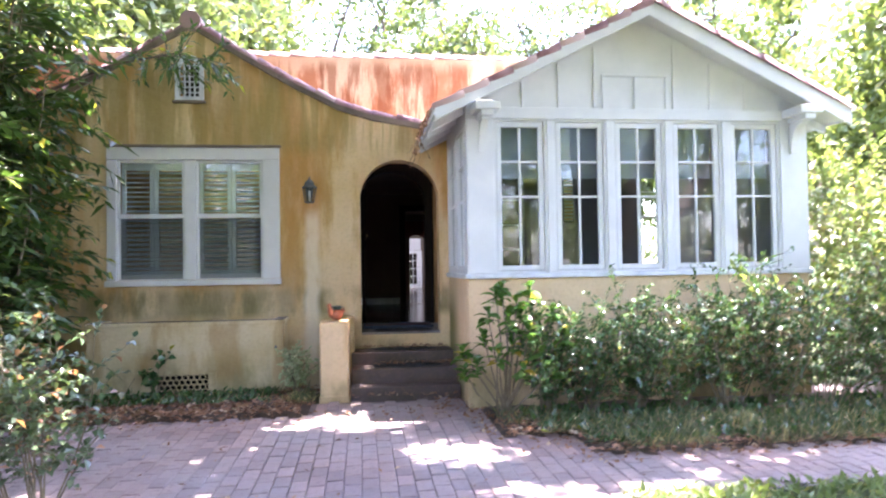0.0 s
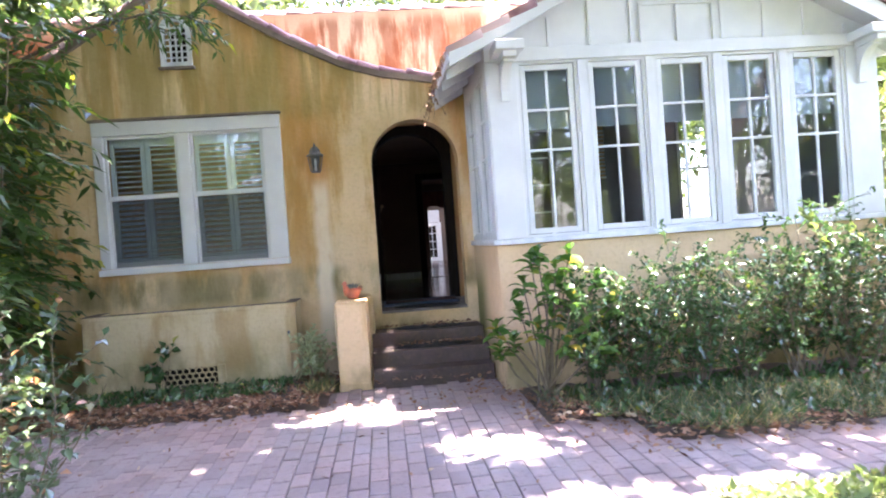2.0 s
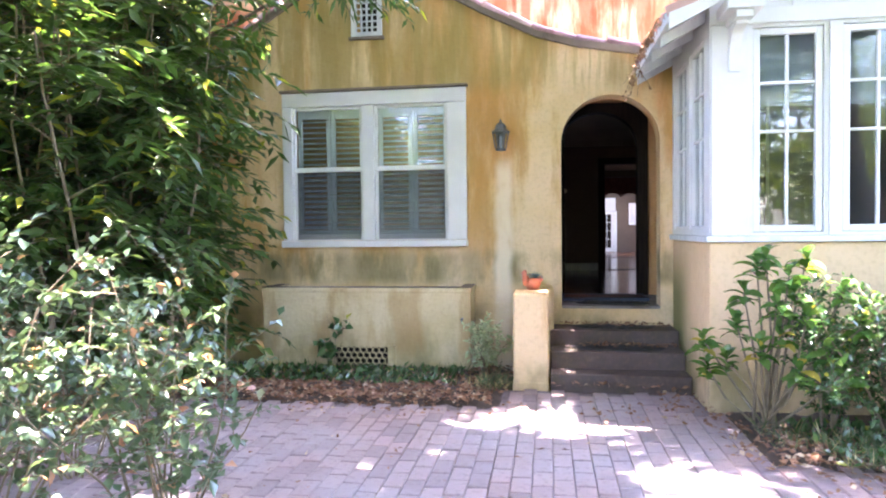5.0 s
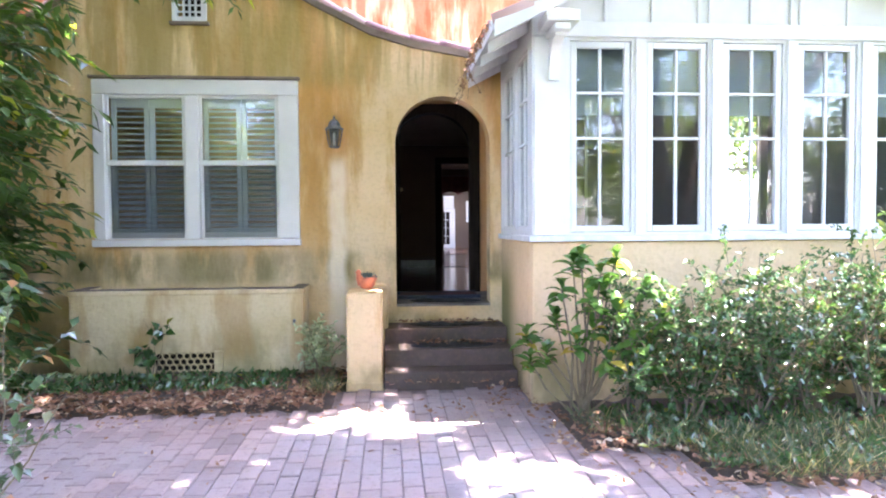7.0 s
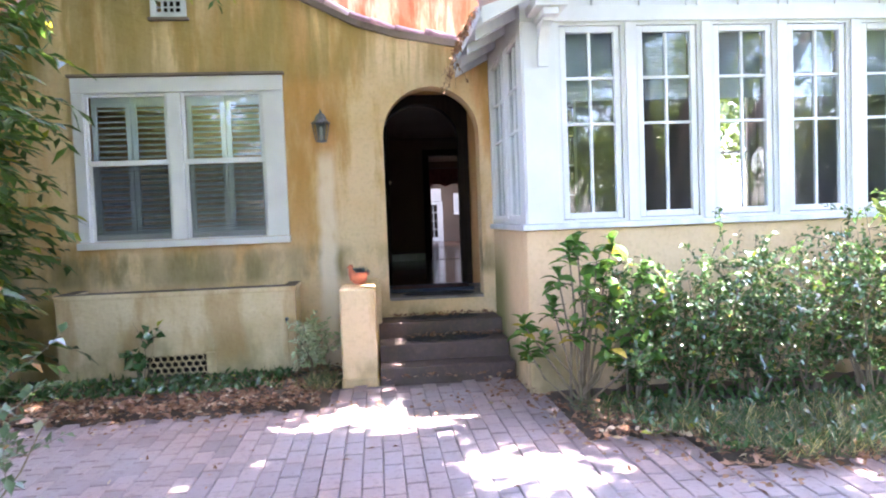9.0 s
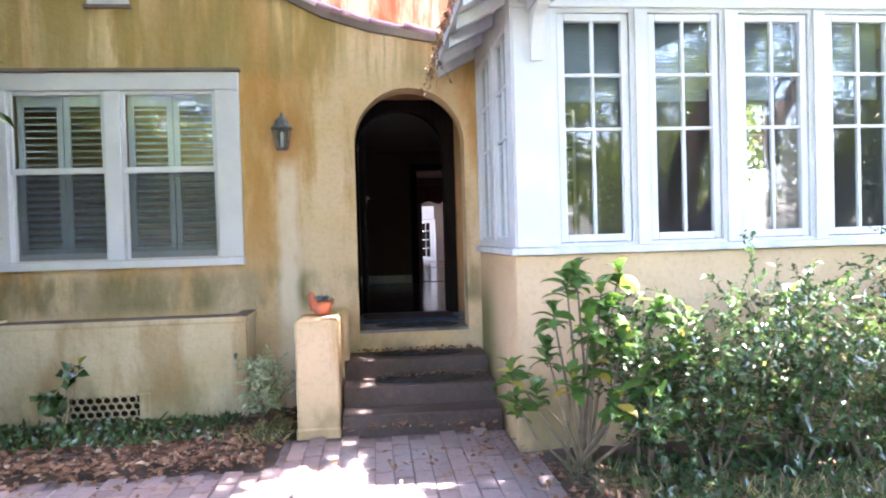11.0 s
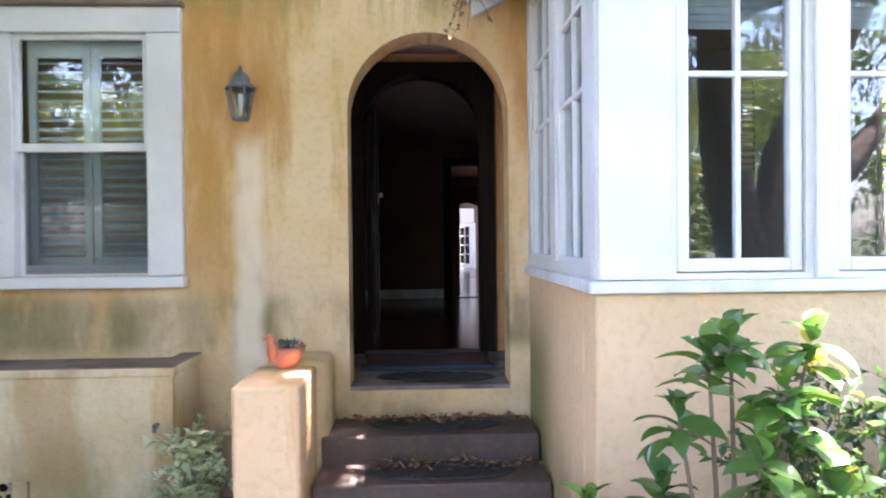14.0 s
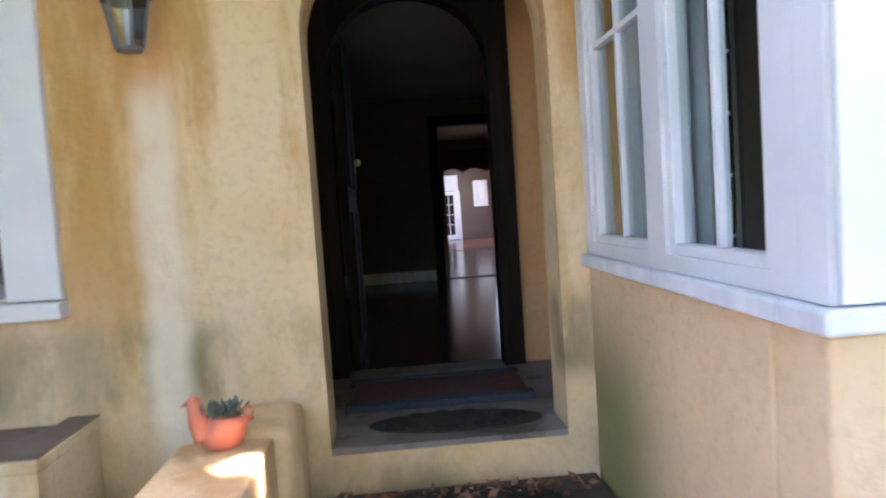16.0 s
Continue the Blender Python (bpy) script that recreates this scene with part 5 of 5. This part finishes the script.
for k, (x, y, h, r) in enumerate([(-9, -14, 9, 4), (1.5, -19, 10, 4.5), (11, -15, 9, 4.2), (17, -8, 9, 4)]):
    tree("street_tree", (x, y, 0), h, 0.25, r, 1.6, 7000, (0.34, 0.18), L_BRIGHT, 230 + k, "leafy tree across the front yard", 10, None, (0, 0), 1.3)
for k, (x, h) in enumerate([(-20, 14), (-13, 16), (-6, 15), (-1, 17), (5, 15), (10, 17), (16, 15), (22, 16), (29, 14)]):
    tree("woodland_tree", (x, -24 - 2 * (k % 2), 0), h, 0.3, 5.0, 2.0, 3800, (0.42, 0.24), L_TREE, 270 + k, "tall leafy tree along the street", 11, None, (0, 0), 1.6)
for k in range(7):
    shrub("boundary_hedge", (-9 + 3.4 * k, -9.5 - 0.4 * (k % 2), 0), 18, 3.0, 1.6, (0.22, 0.13), L_TREE, 250 + k, "tall green hedge along the yard's edge", "hedge", 12, 10, group="boundary hedge", bare=0.03)
for k, (x, y) in enumerate([(14.6, -9.0), (15.2, -6.0), (14.8, -3.0), (15.3, 0.0), (14.9, 3.0), (-13.0, -8.0), (-13.5, -4.8)]):
    shrub("boundary_hedge", (x, y, 0), 18, 4.0, 1.9, (0.22, 0.13), L_TREE, 290 + k, "tall green hedge along the yard's edge", "hedge", 14, 10, group="boundary hedge", bare=0.03)

# ---- grass, litter ----
def scatter(name, areas, count, seed, mat, label, length, width, upright, z=0.0, category=""):
    rng = np.random.default_rng(seed)
    size = np.array([(x1 - x0) * (y1 - y0) * d for x0, x1, y0, y1, d in areas])
    which = rng.choice(len(areas), count, p=size / size.sum())
    a = np.array([r[:4] for r in areas])[which]
    p = np.stack([rng.uniform(a[:, 0], a[:, 1]), rng.uniform(a[:, 2], a[:, 3]), np.full(count, z) + rng.uniform(0, 0.02, count)], 1)
    d = np.stack([rng.normal(0, 1, count), rng.normal(0, 1, count), np.abs(rng.normal(upright, 0.3 * upright + 0.12, count))], 1)
    me = leaves_mesh(name, p, d, length * rng.uniform(0.5, 1.3, count), width * rng.uniform(0.6, 1.2, count), mat, seed, 0.2, 0.25 if upright > 1 else 0.0)
    return tagged(part(name, me, mat), label, category or name, "", "stuff")


scatter("grass_tufts", [(1.22, 1.6, 5.95, 6.5, 0.5), (1.5, 1.8, 5.65, 6.3, 0.9), (1.75, 2.1, 5.32, 6.2, 0.9), (2.0, 2.7, 5.12, 6.0, 1.3), (2.6, 3.1, 5.3, 6.2, 0.8), (3.0, 4.1, 5.1, 6.0, 1.2), (4.0, 6.5, 5.2, 6.2, 0.9), (-4.5, -0.6, 7.4, 8.1, 0.14), (-0.75, -0.5, 7.3, 7.7, 1.8)], 9500, 301, L_GRASS, "thin grass tufts in the shaded beds", 0.16, 0.008, 1.6, 0.05, "grass")
scatter("lawn_grass", [(1.58, 7, 1.5, 4.34, 1.0)], 26000, 302, L_GRASS, "short lawn grass beside the paving", 0.06, 0.006, 1.6, 0.012, "grass")
scatter("leaf_litter", [(-5, -0.6, 6.93, 7.5, 1.3), (-0.9, -0.5, 7.3, 8.3, 1.0), (1.2, 1.8, 5.7, 6.5, 0.9), (1.7, 6.5, 5.1, 6.3, 0.7), (-0.08, 1.05, 7.55, 7.62, 0.6), (-5, -0.55, 7.5, 8.1, 0.6)], 6800, 303, L_LITTER, "dry brown fallen leaves", 0.065, 0.035, 0.12, 0.055, "leaves")
scatter("fallen_leaves", [(-4, 1.1, 6.55, 7.1, 1.6), (0.75, 1.1, 6.9, 7.6, 3.5), (-4, 4, 4.5, 6.6, 0.12), (1.5, 5, 4.95, 5.3, 2.6), (0.98, 1.25, 5.75, 7.0, 5.0), (1.2, 1.75, 5.35, 5.9, 4.0), (-4, -0.6, 6.85, 7.05, 4.0)], 900, 304, L_LITTER, "scattered dry leaves on the brick paving", 0.05, 0.03, 0.12, 0.022, "leaves")
scatter("step_leaves", [(0.0, 1.0, 8.36, 8.5, 1.0)], 110, 305, L_LITTER, "dry leaves on the upper step", 0.05, 0.025, 0.15, 0.475, "leaves")
scatter("step_litter", [(0.15, 1.05, 8.0, 8.18, 1.0)], 90, 306, L_LITTER, "dry leaves on the middle step", 0.05, 0.025, 0.15, 0.325, "leaves")
scatter("groundcover", [(-4.5, -0.95, 7.45, 8.12, 1.0), (1.5, 1.9, 5.7, 6.6, 0.9), (1.8, 6.3, 5.3, 6.6, 0.9)], 6600, 307, L_HEDGE, "low dark-green groundcover in the beds", 0.075, 0.035, 0.7, 0.06, "plants")
scatter("lawn_weeds", [(1.62, 5, 2.4, 4.3, 1.0)], 5200, 308, L_BRIGHT, "lush low broad-leaved weeds in the lawn", 0.07, 0.04, 0.9, 0.03, "plants")
hose = thing("garden_hose", (4.3, 5.5, 0.05), "dark garden hose lying along the bed", "hose")
part("hose_line", tube(bmesh.new(), [(-0.9 + 0.15 * i, 0.12 * math.sin(0.5 * i) - 0.02 * i, 0.03) for i in range(18)], [0.011] * 18, 6), M_HOSE, hose)

# ---- brick pavers ----
BW, BL, GAP = 0.118, 0.215, 0.005


def paver_verts(x, y, z, rng):
    e = 0.006
    w, l = BW - GAP, BL - GAP - 0.004
    t = [z + rng.uniform(-0.0025, 0.0025) for _ in range(4)]
    a, b, c, d = (x, y), (x + w, y), (x + w, y + l), (x, y + l)
    low = [(*p, -0.02) for p in (a, b, c, d)]
    mid = [(*p, z - 0.005) for p in (a, b, c, d)]
    top = [(x + e, y + e, t[0]), (x + w - e, y + e, t[1]), (x + w - e, y + l - e, t[2]), (x + e, y + l - e, t[3])]
    return low + mid + top


PFACES = [(8, 9, 10, 11)] + [(i + o, (i + 1) % 4 + o, (i + 1) % 4 + o + 4, i + o + 4) for o in (0, 4) for i in range(4)]
rngp = random.Random(11)
single = []
for v in range(6):
    me = bpy.data.meshes.new("brick")
    me.from_pydata(paver_verts(0, 0, 0.012, rngp), [], PFACES)
    me.materials.append(M_BRICK)
    single.append(me)
pav = thing("pavement", (0, 0, 0), "reddish-grey brick paving in running bond", "pavement", "", "structure")
verts, faces, made = [], [], 0
for i in range(-76, 86):
    x = i * BW
    for j in range(-6, 35):
        y = j * BL + (BL / 2 if i % 2 else 0) + 0.02 * math.sin(i * 0.9)
        if y + BL > 7.02 and not (-0.56 < x < 1.04 and y + BL < 7.64) or (x > 1.12 and y + BL > (5.32 if x > 1.7 else 5.96)) or (x > 1.55 and y < 4.25) or (x < -2.05 and y < 4.5):
            continue
        if -0.95 < x < 1.2 and 4.5 < y and made < 300:
            ob = part("brick", single[rngp.randrange(6)], M_BRICK, pav)
            ob.location = (x, y, rngp.uniform(-0.003, 0.003))
            made += 1
        else:
            k = len(verts)
            verts += paver_verts(x, y, 0.012 + rngp.uniform(-0.003, 0.003), rngp)
            faces += [tuple(k + q for q in f) for f in PFACES]
me = bpy.data.meshes.new("bricks")
me.from_pydata(verts, [], faces)
me.materials.append(M_BRICK)
tagged(part("bricks", me, M_BRICK, pav), "", "", "", "stuff")
